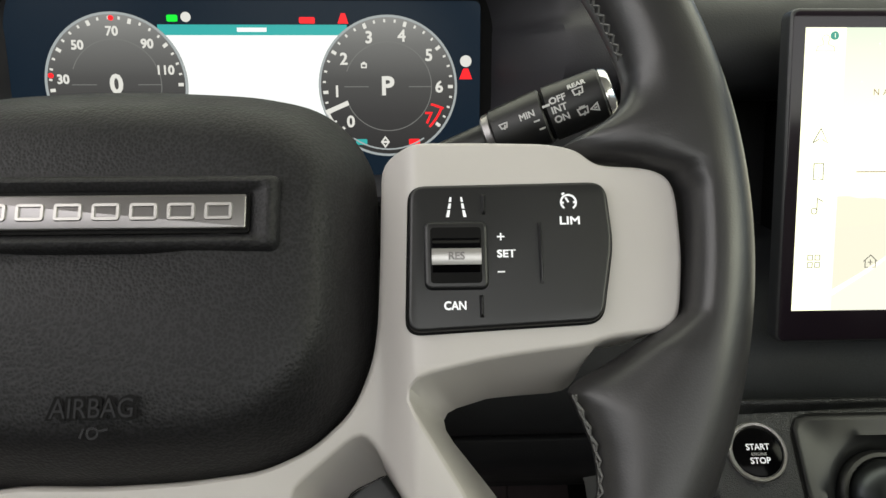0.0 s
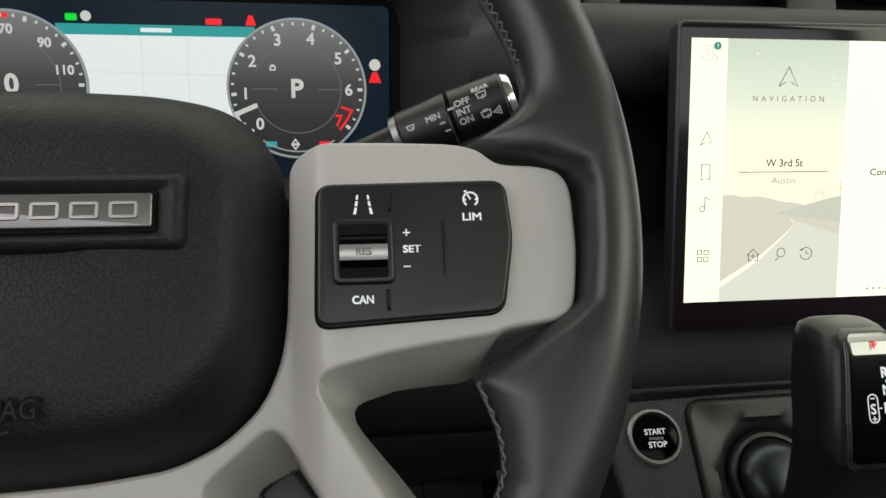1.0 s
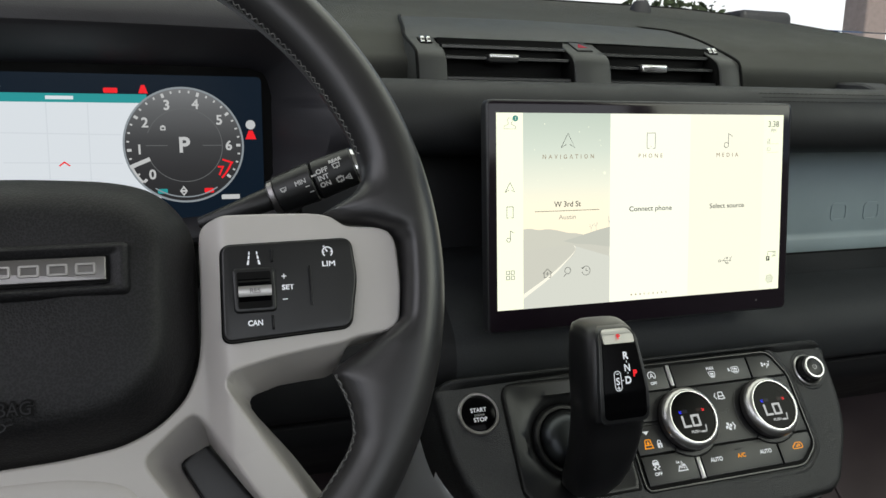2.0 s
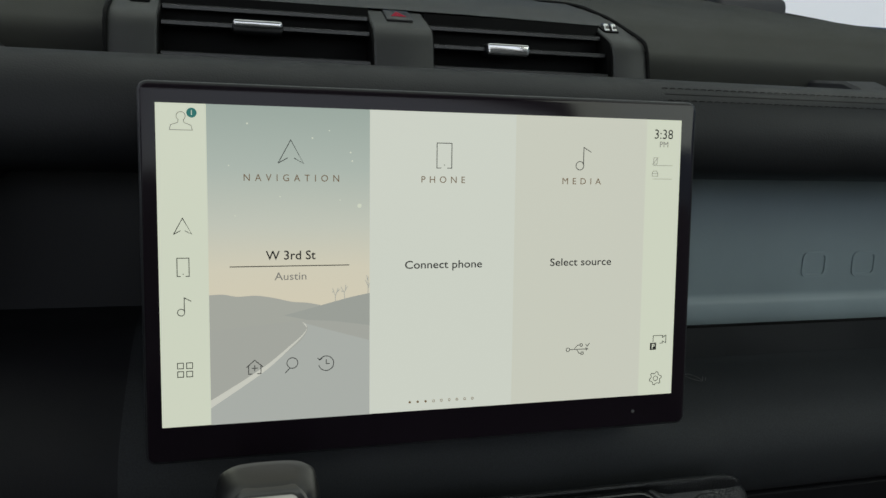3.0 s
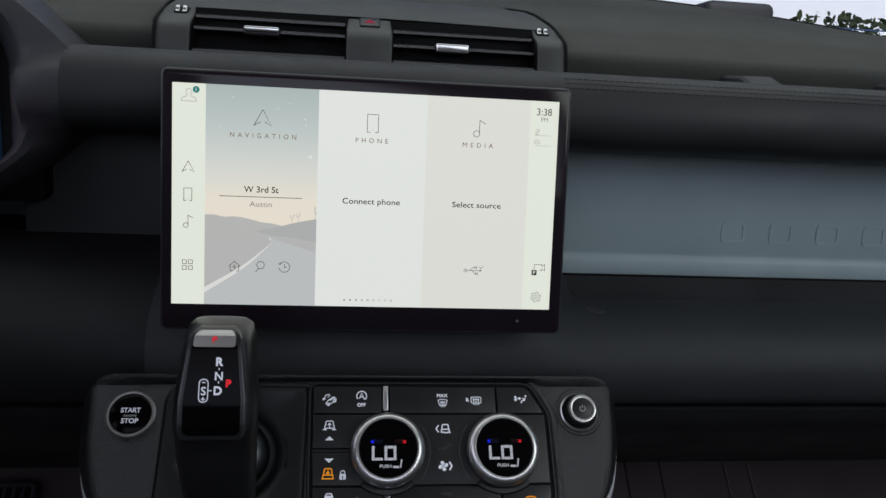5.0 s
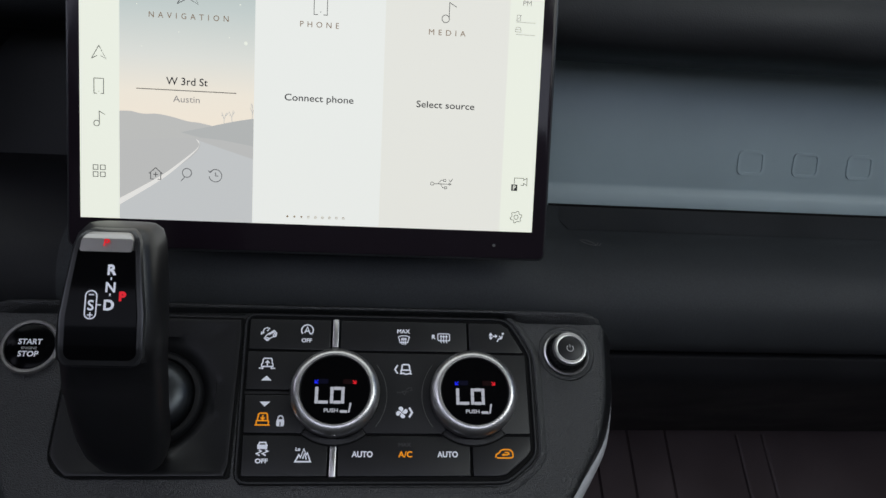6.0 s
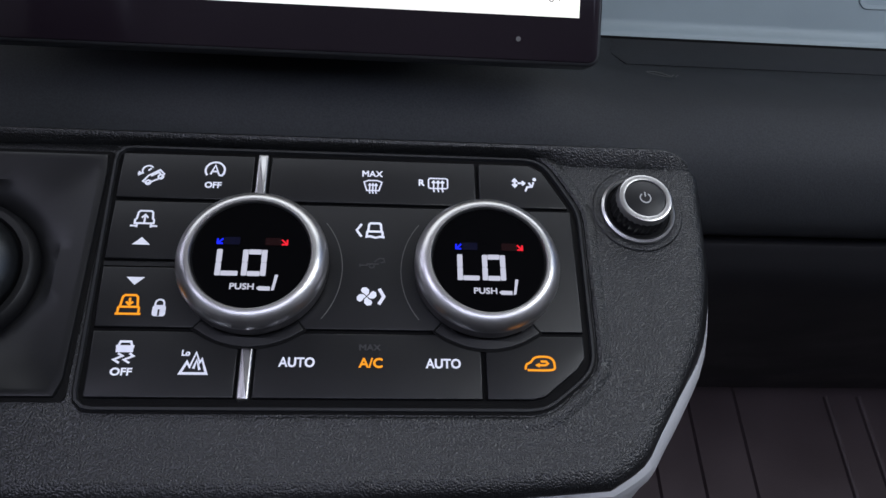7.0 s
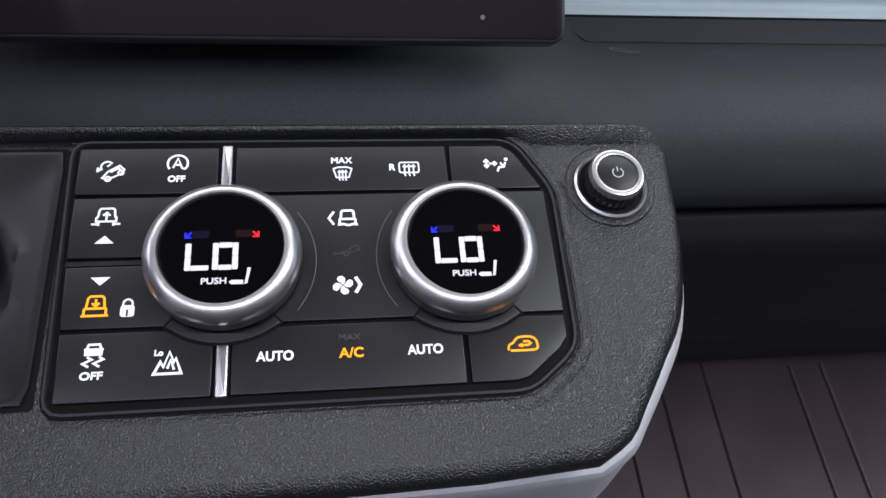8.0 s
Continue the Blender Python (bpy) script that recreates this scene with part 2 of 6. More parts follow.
def rings(bm, loops, cap_first=True, cap_last=True, closed=True):
    """Skins a run of loops of equal length."""
    made = [[bm.verts.new(p) for p in loop] for loop in loops]
    count = len(made[0])
    for a, b in zip(made, made[1:]):
        for k in range(count if closed else count - 1):
            bm.faces.new((a[k], a[(k + 1) % count], b[(k + 1) % count], b[k]))
    if cap_first:
        bm.faces.new(made[0][::-1])
    if cap_last:
        bm.faces.new(made[-1])
    return bm


def slab(pts, n0, n1, bevel=0.0, steps=3, bm=None):
    """A plate with that outline from n0 to n1, its upper edge rounded."""
    bm = bm or bmesh.new()
    loops = [[(x, y, n0) for x, y in pts]]
    if bevel:
        for k in range(steps + 1):
            a = math.pi / 2 * k / steps
            ring = inset(pts, bevel * (1 - math.cos(a)))
            loops.append([(x, y, n1 - bevel + bevel * math.sin(a)) for x, y in ring])
    else:
        loops.append([(x, y, n1) for x, y in pts])
    return rings(bm, loops)


def sheet(pts, n):
    bm = bmesh.new()
    bm.faces.new([bm.verts.new((x, y, n)) for x, y in pts])
    return bm


def rrect(x0, y0, x1, y1, r=0.0, k=5, corners=None):
    """A rounded rectangle; corners: radii at lower left, lower right, upper right, upper left."""
    rs = corners or (r, r, r, r)
    out = []
    for (cx, cy, sx, sy), radius, start in zip(((x0, y0, 1, 1), (x1, y0, -1, 1), (x1, y1, -1, -1), (x0, y1, 1, -1)), rs, (180, 270, 0, 90)):
        if radius <= 0:
            out.append((cx, cy))
            continue
        for j in range(k + 1):
            a = radians(start + 90 * j / k)
            out.append((cx + sx * radius + radius * math.cos(a), cy + sy * radius + radius * math.sin(a)))
    return out


def disc(cx, cy, r, k=48):
    return [(cx + r * math.cos(2 * math.pi * j / k), cy + r * math.sin(2 * math.pi * j / k)) for j in range(k)]


def lathe(cx, cy, profile, k=64, cap_first=False, cap_last=True):
    """Turns a profile of (radius, n) about an axis that stands on the face."""
    return rings(bmesh.new(), [[(x, y, n) for x, y in disc(cx, cy, r, k)] for r, n in profile], cap_first, cap_last)


def annulus(cx, cy, r0, r1, n0, n1, k=64):
    bm = rings(bmesh.new(), [[(x, y, n) for x, y in disc(cx, cy, r, k)] for r, n in ((r0, n0), (r0, n1), (r1, n1), (r1, n0))], False, False)
    return bm


def smooth_line(pts, k=6, closed=False):
    """Catmull-Rom through the points."""
    out, count = [], len(pts)
    for j in range(count if closed else count - 1):
        p = [Vector(pts[(j + d) % count] if closed else pts[min(max(j + d, 0), count - 1)]) for d in (-1, 0, 1, 2)]
        for s in range(k):
            t = s / k
            out.append(tuple(0.5 * (2 * p[1] + (p[2] - p[0]) * t + (2 * p[0] - 5 * p[1] + 4 * p[2] - p[3]) * t * t + (3 * p[1] - p[0] - 3 * p[2] + p[3]) * t ** 3)))
    if not closed:
        out.append(tuple(pts[-1]))
    return out


def tube(path, radius, k=8, bm=None):
    """A round bar along a path of 3D points."""
    bm = bm or bmesh.new()
    pts = [Vector(p) for p in path]
    loops = []
    for j, p in enumerate(pts):
        ahead = (pts[min(j + 1, len(pts) - 1)] - pts[max(j - 1, 0)]).normalized()
        side = ahead.cross(Vector((0.13, 0.31, 0.94))).normalized()
        up = side.cross(ahead)
        loops.append([p + radius * (side * math.cos(2 * math.pi * i / k) + up * math.sin(2 * math.pi * i / k)) for i in range(k)])
    return rings(bm, loops)


def strokes(lines, width, n, bm=None, rise=0.00012):
    """Printed lines: thin raised ribbons along flat polylines."""
    bm = bm or bmesh.new()
    for line in lines:
        pts = [Vector(p) for p in line]
        shut = len(pts) > 2 and (pts[0] - pts[-1]).length < 1e-9
        if shut:
            pts.pop()
        left, right = [], []
        for j, p in enumerate(pts):
            a = pts[j - 1] if j or shut else p
            b = pts[(j + 1) % len(pts)] if j < len(pts) - 1 or shut else p
            u = (p - a).normalized() if (p - a).length else (b - p).normalized()
            v = (b - p).normalized() if (b - p).length else u
            n1, n2 = Vector((-u.y, u.x)), Vector((-v.y, v.x))
            m = (n1 + n2) * (width / 2 / max(0.5, 1 + n1.dot(n2)))
            left.append(p + m), right.append(p - m)
        loops = [[(l.x, l.y, n), (l.x, l.y, n + rise), (r.x, r.y, n + rise), (r.x, r.y, n)] for l, r in zip(left, right)]
        if shut:
            loops.append(loops[0])
        rings(bm, loops, not shut, not shut)
    return bm


def symbol(cx, cy, size, lines, n, surface, parent, width=0.00055, fills=(), label=""):
    """A printed symbol from polylines and filled outlines in units of its size."""
    put = lambda line: [(cx + x * size, cy + y * size) for x, y in line]
    bm = strokes([put(line) for line in lines], width, n)
    for pts in fills:
        slab(put(pts), n, n + 0.00012, bm=bm)
    return part("symbol", bm, surface, parent, label, flat=True)


def arc(cx, cy, r, a0, a1, k=14):
    return [(cx + r * math.cos(radians(a0 + (a1 - a0) * j / k)), cy + r * math.sin(radians(a0 + (a1 - a0) * j / k))) for j in range(k + 1)]


def box_line(x0, y0, x1, y1):
    return [(x0, y0), (x1, y0), (x1, y1), (x0, y1), (x0, y0)]


def text_mesh(body, spacing=1.0):
    curve = bpy.data.curves.new("lettering", "FONT")
    curve.body, curve.size, curve.space_character, curve.resolution_u = body, 1.0, spacing, 3
    ob = bpy.data.objects.new("lettering", curve)
    mesh = bpy.data.meshes.new_from_object(ob)
    bpy.data.objects.remove(ob)
    bpy.data.curves.remove(curve)
    return mesh


def span(mesh):
    co = np.empty(len(mesh.vertices) * 3)
    mesh.vertices.foreach_get("co", co)
    co = co.reshape(-1, 3)
    return co.min(0), co.max(0)


CAP = float(span(text_mesh("H"))[1][1])


def lettering(body, cx, cy, height, n, surface, parent, spacing=1.0, width=None, bold=0.0, turn=0.0, label=""):
    """Writing centred on (cx, cy), its capitals of that height."""
    mesh = text_mesh(body, spacing)
    low, high = span(mesh)
    s = height / CAP
    sx = width / (high[0] - low[0]) if width else s
    at = OFFSET[parent.name]
    m = Matrix.Translation((cx - at.x, cy - at.y, n - at.z)) @ Matrix.Rotation(radians(turn), 4, "Z") @ Matrix.Diagonal((sx, s, 1, 1)) @ Matrix.Translation((-(low[0] + high[0]) / 2, -CAP / 2, 0))
    mesh.transform(m)
    if bold:
        bm = bmesh.new()
        bm.from_mesh(mesh)
        edge = [e for e in bm.edges if e.is_boundary]
        push = {}
        for e in edge:
            f = e.link_faces[0]
            mid = f.calc_center_median()
            d = e.verts[1].co - e.verts[0].co
            side = Vector((d.y, -d.x, 0))
            if side.length < 1e-9:
                continue
            side.normalize()
            if side.dot((e.verts[0].co + e.verts[1].co) / 2 - mid) < 0:
                side = -side
            for v in e.verts:
                push.setdefault(v, Vector())
                push[v] += side
        for v, d in push.items():
            if d.length > 1e-6:
                v.co += d.normalized() * bold
        bm.to_mesh(mesh)
        bm.free()
    return mesh_part("lettering", mesh, surface, parent, label, flat=True)


def swept(profile, x0, x1, k=1):
    """A bar of constant (y, z) profile from x0 to x1."""
    xs = [x0 + (x1 - x0) * j / k for j in range(k + 1)]
    return rings(bmesh.new(), [[(x, y, z) for y, z in profile] for x in xs])


def box(x0, y0, z0, x1, y1, z1, bevel=0.0, steps=2):
    return slab([(x0, y0), (x1, y0), (x1, y1), (x0, y1)], z0, z1, bevel, steps)


# ---- the cabin that closes the place ----
def wall_with_opening(name, x0, x1, y0, y1, z0, z1, wy0, wy1, wz0, wz1, surface, label):
    bm = bmesh.new()
    for a, b, c, d in ((y0, y1, z0, wz0), (y0, y1, wz1, z1), (y0, wy0, wz0, wz1), (wy1, y1, wz0, wz1)):
        slab([(x0, a), (x1, a), (x1, b), (x0, b)], c, d, bm=bm)
    return tagged(part(name, bm, surface), label, "wall", kind="structure")


tagged(part("floor", box(-0.68, -1.35, 0.10, 1.28, 0.86, 0.15), CARPET), "black carpeted cabin floor", "floor", kind="structure")
wall_with_opening("wall_west", -0.73, -0.68, -1.35, 0.95, 0.10, 1.60, -0.95, 0.62, 0.96, 1.50, DOOR_SKIN, "pale grey driver's door trim with its window")
wall_with_opening("wall_east", 1.28, 1.33, -1.35, 0.95, 0.10, 1.60, -0.95, 0.62, 0.96, 1.54, DOOR_SKIN, "pale grey passenger's door trim with its window")
# Unseen closing wall, kept pale to bounce light onto knobs and trim.
bm = bmesh.new()
for a, b, c, d in ((-0.68, 1.28, 0.10, 0.94), (-0.68, 1.28, 1.46, 1.6), (-0.68, -0.58, 0.94, 1.46), (1.18, 1.28, 0.94, 1.46)):
    slab([(a, -1.35), (b, -1.35), (b, -1.30), (a, -1.30)], c, d, bm=bm)
tagged(part("wall_south", bm, LINING), "unseen pale wall added to close the cabin and bounce light", "wall", kind="structure")
tagged(part("ceiling", box(-0.73, -1.35, 1.60, 1.33, 0.28, 1.64), LINING), "pale grey fabric headlining", "ceiling", kind="structure")
tagged(part("firewall", box(-0.68, 0.86, 0.10, 1.28, 0.90, 0.94), CARPET), "black carpeted bulkhead behind the dashboard", "wall", kind="structure")

# ---- outside ----
ASPHALT = material("grey_asphalt", (0.10, 0.10, 0.10), 0.85, bump=0.6, size=0.01)
# Glow added to the wall so the distance looks as bright as daylight.
GLOWING_WALL = material("glowing_pale_wall", (0.70, 0.70, 0.70), 0.85, vary=0.0, emit=(0.92, 0.96, 1.0), glow=0.8)
BRICK_TONE = material("pinkish_concrete", (0.45, 0.36, 0.32), 0.85, bump=0.3, size=0.02)
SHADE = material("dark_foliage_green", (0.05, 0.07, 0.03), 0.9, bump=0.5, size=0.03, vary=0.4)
CAR_PAINT = material("silver_car_paint", (0.25, 0.26, 0.28), 0.3, metal=0.4, vary=0.1)
tagged(part("ground", box(-60, -60, -0.62, 60, 60, -0.60), ASPHALT), "grey asphalt yard outside the car", "ground", kind="structure")
tagged(part("backdrop", box(-14, 13.0, -0.6, 22, 13.3, 4.5), GLOWING_WALL), "pale backdrop wall beyond the windscreen with an added glow", "wall", kind="structure")
for x in (2.6, 9.8):
    tagged(part("column", slab(rrect(x, 9.0, x + 0.45, 9.45, 0.04), -0.6, 4.2), BRICK_TONE), "pinkish concrete column in the yard", "column", group="columns in the yard")
bm = bmesh.new()
for j in range(1600):
    x, y, z = random.uniform(7.6, 9.4), random.uniform(11.6, 12.4), random.uniform(0.6, 2.64)
    r = random.uniform(0.03, 0.10)
    m = pose(x, y, z, random.uniform(0, 360), random.uniform(0, 360), 0)
    ring = [m @ Vector((r * math.cos(a), r * math.sin(a) * 0.5, 0)) for a in (0, 1.2, 2.2, 3.4, 4.6, 5.5)]
    bm.faces.new([bm.verts.new(v) for v in ring])
tagged(part("hedge", bm, SHADE), "dark green hedge against a pale wall", "hedge", kind="stuff")
bonnet = smooth_line([(-0.55, 0.84), (-0.4, 1.2), (-0.35, 2.1), (0.3, 2.3), (0.95, 2.1), (1.0, 1.2), (1.15, 0.84)], 5)
tagged(part("car_bonnet", slab(bonnet, 0.70, 0.93, 0.05, 4), CAR_PAINT), "silver bonnet in front of the windscreen", "bonnet")

# ---- dashboard ----
dash = thing("dashboard", "charcoal car dashboard with a padded beam and a grey panel", "dashboard", (0.30, 0.48, 0.70), kind="structure")
BEAM = smooth_line([(0.478, 0.880), (0.462, 0.8855), (0.440, 0.8865), (0.424, 0.8820), (0.413, 0.872), (0.4075, 0.857), (0.4095, 0.842), (0.419, 0.832), (0.440, 0.828), (0.478, 0.830)], 4, True)
beam = part("beam", swept(BEAM, 0.092, 1.27), BEAM_SKIN, dash, "dark leather-wrapped dashboard beam")
bm = bmesh.new()
for y, z in ((0.4215, 0.8808), (0.4140, 0.8740)):
    for j in range(164):
        x = 0.440 + j * 0.005
        tube([(x, y, z), (x + 0.0016, y - 0.0003, z + 0.0003), (x + 0.0034, y, z)], 0.00025, 4, bm)
part("stitching", bm, GAP, beam, "double row of black stitches")
part("beam_seam", tube([(0.44, 0.4180, 0.8772), (1.27, 0.4180, 0.8772)], 0.0006, 5), GAP, beam)

PAD = smooth_line([(0.500, 0.872), (0.492, 0.885), (0.4885, 0.897), (0.4900, 0.9040), (0.4965, 0.9095), (0.512, 0.9195), (0.535, 0.932), (0.60, 0.950), (0.70, 0.973), (0.80, 0.998)], 4) + [(0.86, 0.990), (0.86, 0.86), (0.55, 0.86)]
bm = bmesh.new()
loops = []
for j in range(41):
    x = -0.64 + j * 1.88 / 40
    drop = 0.062 * max(0.0, (x - 0.60) / 0.64) ** 1.5 + 0.028 * max(0.0, (-x) / 0.64) ** 1.6
    loops.append([(x, y, z - drop * min(1.0, max(0.0, (y - 0.50) / 0.3))) for y, z in PAD])
part("top_pad", rings(bm, loops), PAD_CLOTH, dash, "woven charcoal dashboard top pad")
part("shelf", swept([(0.470, 0.872), (0.505, 0.872), (0.505, 0.84), (0.470, 0.84)], 0.074, 1.26), SOFT, dash)
for x in (0.594, 0.735, 0.876):
    bm = rings(bmesh.new(), [[(x + dx, y, z - drop) for dx, z in ((0.0, 0.868), (0.001, 0.8915), (0.003, 0.8935), (0.027, 0.8940), (0.0295, 0.8925), (0.043, 0.8790), (0.045, 0.868))] for y, drop in ((0.434, 0.0120), (0.446, 0.0052), (0.458, 0.0010), (0.500, -0.001))])
    part("shelf_divider", bm, SOFT, dash)

loops = []
for j in range(41):
    x = -0.64 + j * 1.88 / 40
    drop = 0.062 * max(0.0, (x - 0.60) / 0.64) ** 1.5 + 0.028 * max(0.0, (-x) / 0.64) ** 1.6
    loops.append([(x, y, z - drop) for y, z in ((0.800, 0.990), (0.806, 1.001), (0.830, 1.004), (0.858, 1.002), (0.858, 0.975), (0.800, 0.975))])
part("windscreen_seal", rings(bmesh.new(), loops), GAP, dash, "black rubber strip along the windscreen")

# the raised centre with its two outlets
LEFT_VENT, RIGHT_VENT = (0.1660, 0.8840, 0.2808, 0.9215), (0.3152, 0.8840, 0.4288, 0.9205)
PILLAR = [(0.4570, 0.8800), (0.4585, 0.8900), (0.4615, 0.9010), (0.4632, 0.9050), (0.4662, 0.9085), (0.4705, 0.9110), (0.4960, 0.9215), (0.4960, 0.8800)]
for x0, x1 in ((0.1412, 0.1660), (0.2808, 0.3152), (0.4288, 0.4508)):
    xs = ((x0, 0.0012), (x0 + 0.0004, 0.0004), (x0 + 0.0012, 0.0), (x1 - 0.0012, 0.0), (x1 - 0.0004, 0.0004), (x1, 0.0012))
    part("hood_pillar", rings(bmesh.new(), [[(x, y + d * 0.8, z - d * 0.6) for y, z in PILLAR] for x, d in xs]), HOOD_PLASTIC, dash, "charcoal pillar beside an air vent")
TOP = [(0.4955, 0.1412, 0.4508, 0.9213), (0.5060, 0.1425, 0.4495, 0.9258), (0.5200, 0.1460, 0.4460, 0.9315), (0.5600, 0.1540, 0.4390, 0.9430), (0.6400, 0.1770, 0.4170, 0.9548), (0.7600, 0.2318, 0.3618, 0.9692)]
loops = [[(x0, y, 0.884), (x0, y, z - 0.0015), (x0 + 0.0015, y, z)] + [(x0 + (x1 - x0) * f, y, z + 0.0015 * math.sin(math.pi * f)) for f in (0.2, 0.35, 0.5, 0.65, 0.8)] + [(x1 - 0.0015, y, z), (x1, y, z - 0.0015), (x1, y, 0.884)] for y, x0, x1, z in TOP]
part("vent_hood", rings(bmesh.new(), loops, False, True), HOOD_PLASTIC, dash, "raised charcoal centre of the dashboard")
for k in (1, 2):
    path = [((0.1410, 0.4512)[k - 1], 0.4568, 0.884), ((0.1410, 0.4512)[k - 1], 0.4620, 0.9035), ((0.1410, 0.4512)[k - 1], 0.4690, 0.9112)] + [(q[k] + (-0.0003, 0.0003)[k - 1], q[0], q[3] + 0.0002) for q in TOP[:-1]]
    part("hood_seam", tube(smooth_line(path, 3), 0.0013, 6), GAP, dash)

# the grey structural panel behind the screen
FACE = [(0.505, 0.712), (0.4985, 0.7125), (0.4975, 0.716), (0.4975, 0.7295), (0.4985, 0.7318), (0.5002, 0.7345), (0.5002, 0.7380), (0.4988, 0.7420), (0.4990, 0.790), (0.5010, 0.850), (0.515, 0.850), (0.515, 0.712)]
panel = part("trim_panel", swept(FACE, 0.300, 1.26), POWDER, dash, "blue-grey powder-coated metal panel")
part("side_panel", swept([(0.4990, 0.700), (0.5010, 0.850), (0.515, 0.850), (0.515, 0.700)], 0.030, 0.300), SIDE_SKIN, dash, "charcoal panel beside the screen")
for j in range(8):
    x = 0.6165 + 0.0455 * j
    bm = strokes([rrect(x + 0.0012, 0.7500, x + 0.0213, 0.7672, 0.004) + [rrect(x + 0.0012, 0.7500, x + 0.0213, 0.7672, 0.004)[0]]], 0.0024, 0.0, rise=0.0012)
    bm.transform(UPRIGHT @ Matrix.Translation((0, 0, -0.4992)))
    part("embossed_mark", bm, POWDER, panel, flat=True)

# the lower padding and what hangs below it
FACE_DOWN = [(0.415, 0.7025), (0.394, 0.692), (0.3835, 0.676), (0.3830, 0.660), (0.3890, 0.645), (0.3985, 0.6375)]
PLAIN = [(0.505, 0.742), (0.470, 0.7405), (0.454, 0.7370), (0.440, 0.7315), (0.424, 0.7230)]
FACE_HIGH = [(0.4060, 0.7120), (0.3890, 0.6985), (0.3815, 0.6815), (0.3820, 0.6630), (0.3887, 0.6465), (0.3985, 0.6375)]
LIPPED = [(0.505, 0.700), (0.4690, 0.7150), (0.4645, 0.7236), (0.4560, 0.7184), (0.4400, 0.7092)]
loops = []
for x, s in ((0.150, 0.0), (0.405, 0.0), (0.418, 0.12), (0.430, 0.35), (0.440, 0.60), (0.448, 0.80), (0.458, 0.95), (0.470, 1.0), (1.26, 1.0)):
    top = [(p[0] + (q[0] - p[0]) * s, p[1] + (q[1] - p[1]) * s) for p, q in zip(PLAIN + FACE_HIGH, LIPPED + FACE_DOWN)]
    loops.append([(x, y, z) for y, z in smooth_line(top, 4) + [(0.420, 0.632), (0.505, 0.632)]])
part("bolster", rings(bmesh.new(), loops), BOLSTER, dash, "charcoal soft lower dashboard padding")
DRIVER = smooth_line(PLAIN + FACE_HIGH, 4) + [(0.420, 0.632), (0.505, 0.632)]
# Same padding carried on to the left, its shade painted dark.
part("driver_bolster", swept(DRIVER, -0.66, 0.150), DRIVER_SHADE, dash, "driver's side of the lower padding, darkened for shade")
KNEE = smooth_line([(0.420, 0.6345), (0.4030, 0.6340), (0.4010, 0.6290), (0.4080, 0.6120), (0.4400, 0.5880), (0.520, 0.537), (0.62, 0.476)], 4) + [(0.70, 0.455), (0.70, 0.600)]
# Near-black instead of charcoal: the shade under the dashboard is in the colour.
part("knee_panel", swept(KNEE, -0.66, 1.26), SHROUD, dash, "panel under the dashboard, near-black to stand for shade")
TRAY = [(0.4425, 0.7108), (0.4490, 0.7146), (0.4560, 0.7188), (0.4600, 0.7216), (0.4635, 0.7240), (0.4660, 0.7226), (0.4640, 0.7194), (0.4500, 0.7100)]
bm = rings(bmesh.new(), [[(x0 - 0.60 * (y - 0.4425) * (x0 < 1), y, z) for y, z in TRAY] for x0 in (0.470, 1.26)])
part("tray_mat", bm, RUBBER, dash, "black rubber strip in the dashboard tray")
# Black bar drawn in for the dark line of shade under the panel.
part("tray_shadow_bar", tube([(0.4600, 0.4650, 0.7236), (0.80, 0.4650, 0.7236), (1.26, 0.4650, 0.7236)], 0.0018, 8), GAP, dash, "black bar standing for the shadow along the tray")
sign_at = symbol(0.0, 0.0, 0.0052, [smooth_line([(-1.3, 0.5), (-0.6, 0.7), (0.2, 0.0), (0.5, -0.7), (0.0, -0.6), (-0.8, -0.1)], 3, True), [(0.6, -0.6), (1.0, 0.1)], [(0.9, -0.7), (1.3, -0.1)]], 0.0, THREAD, dash, 0.0004)
sign_at.data.transform(Matrix.Translation(-OFFSET[dash.name]) @ Matrix.Translation((0.4800, 0.4200, 0.7058)) @ pose(0, 0, 0, 18, 0, 0) @ Matrix.Translation(OFFSET[dash.name]))

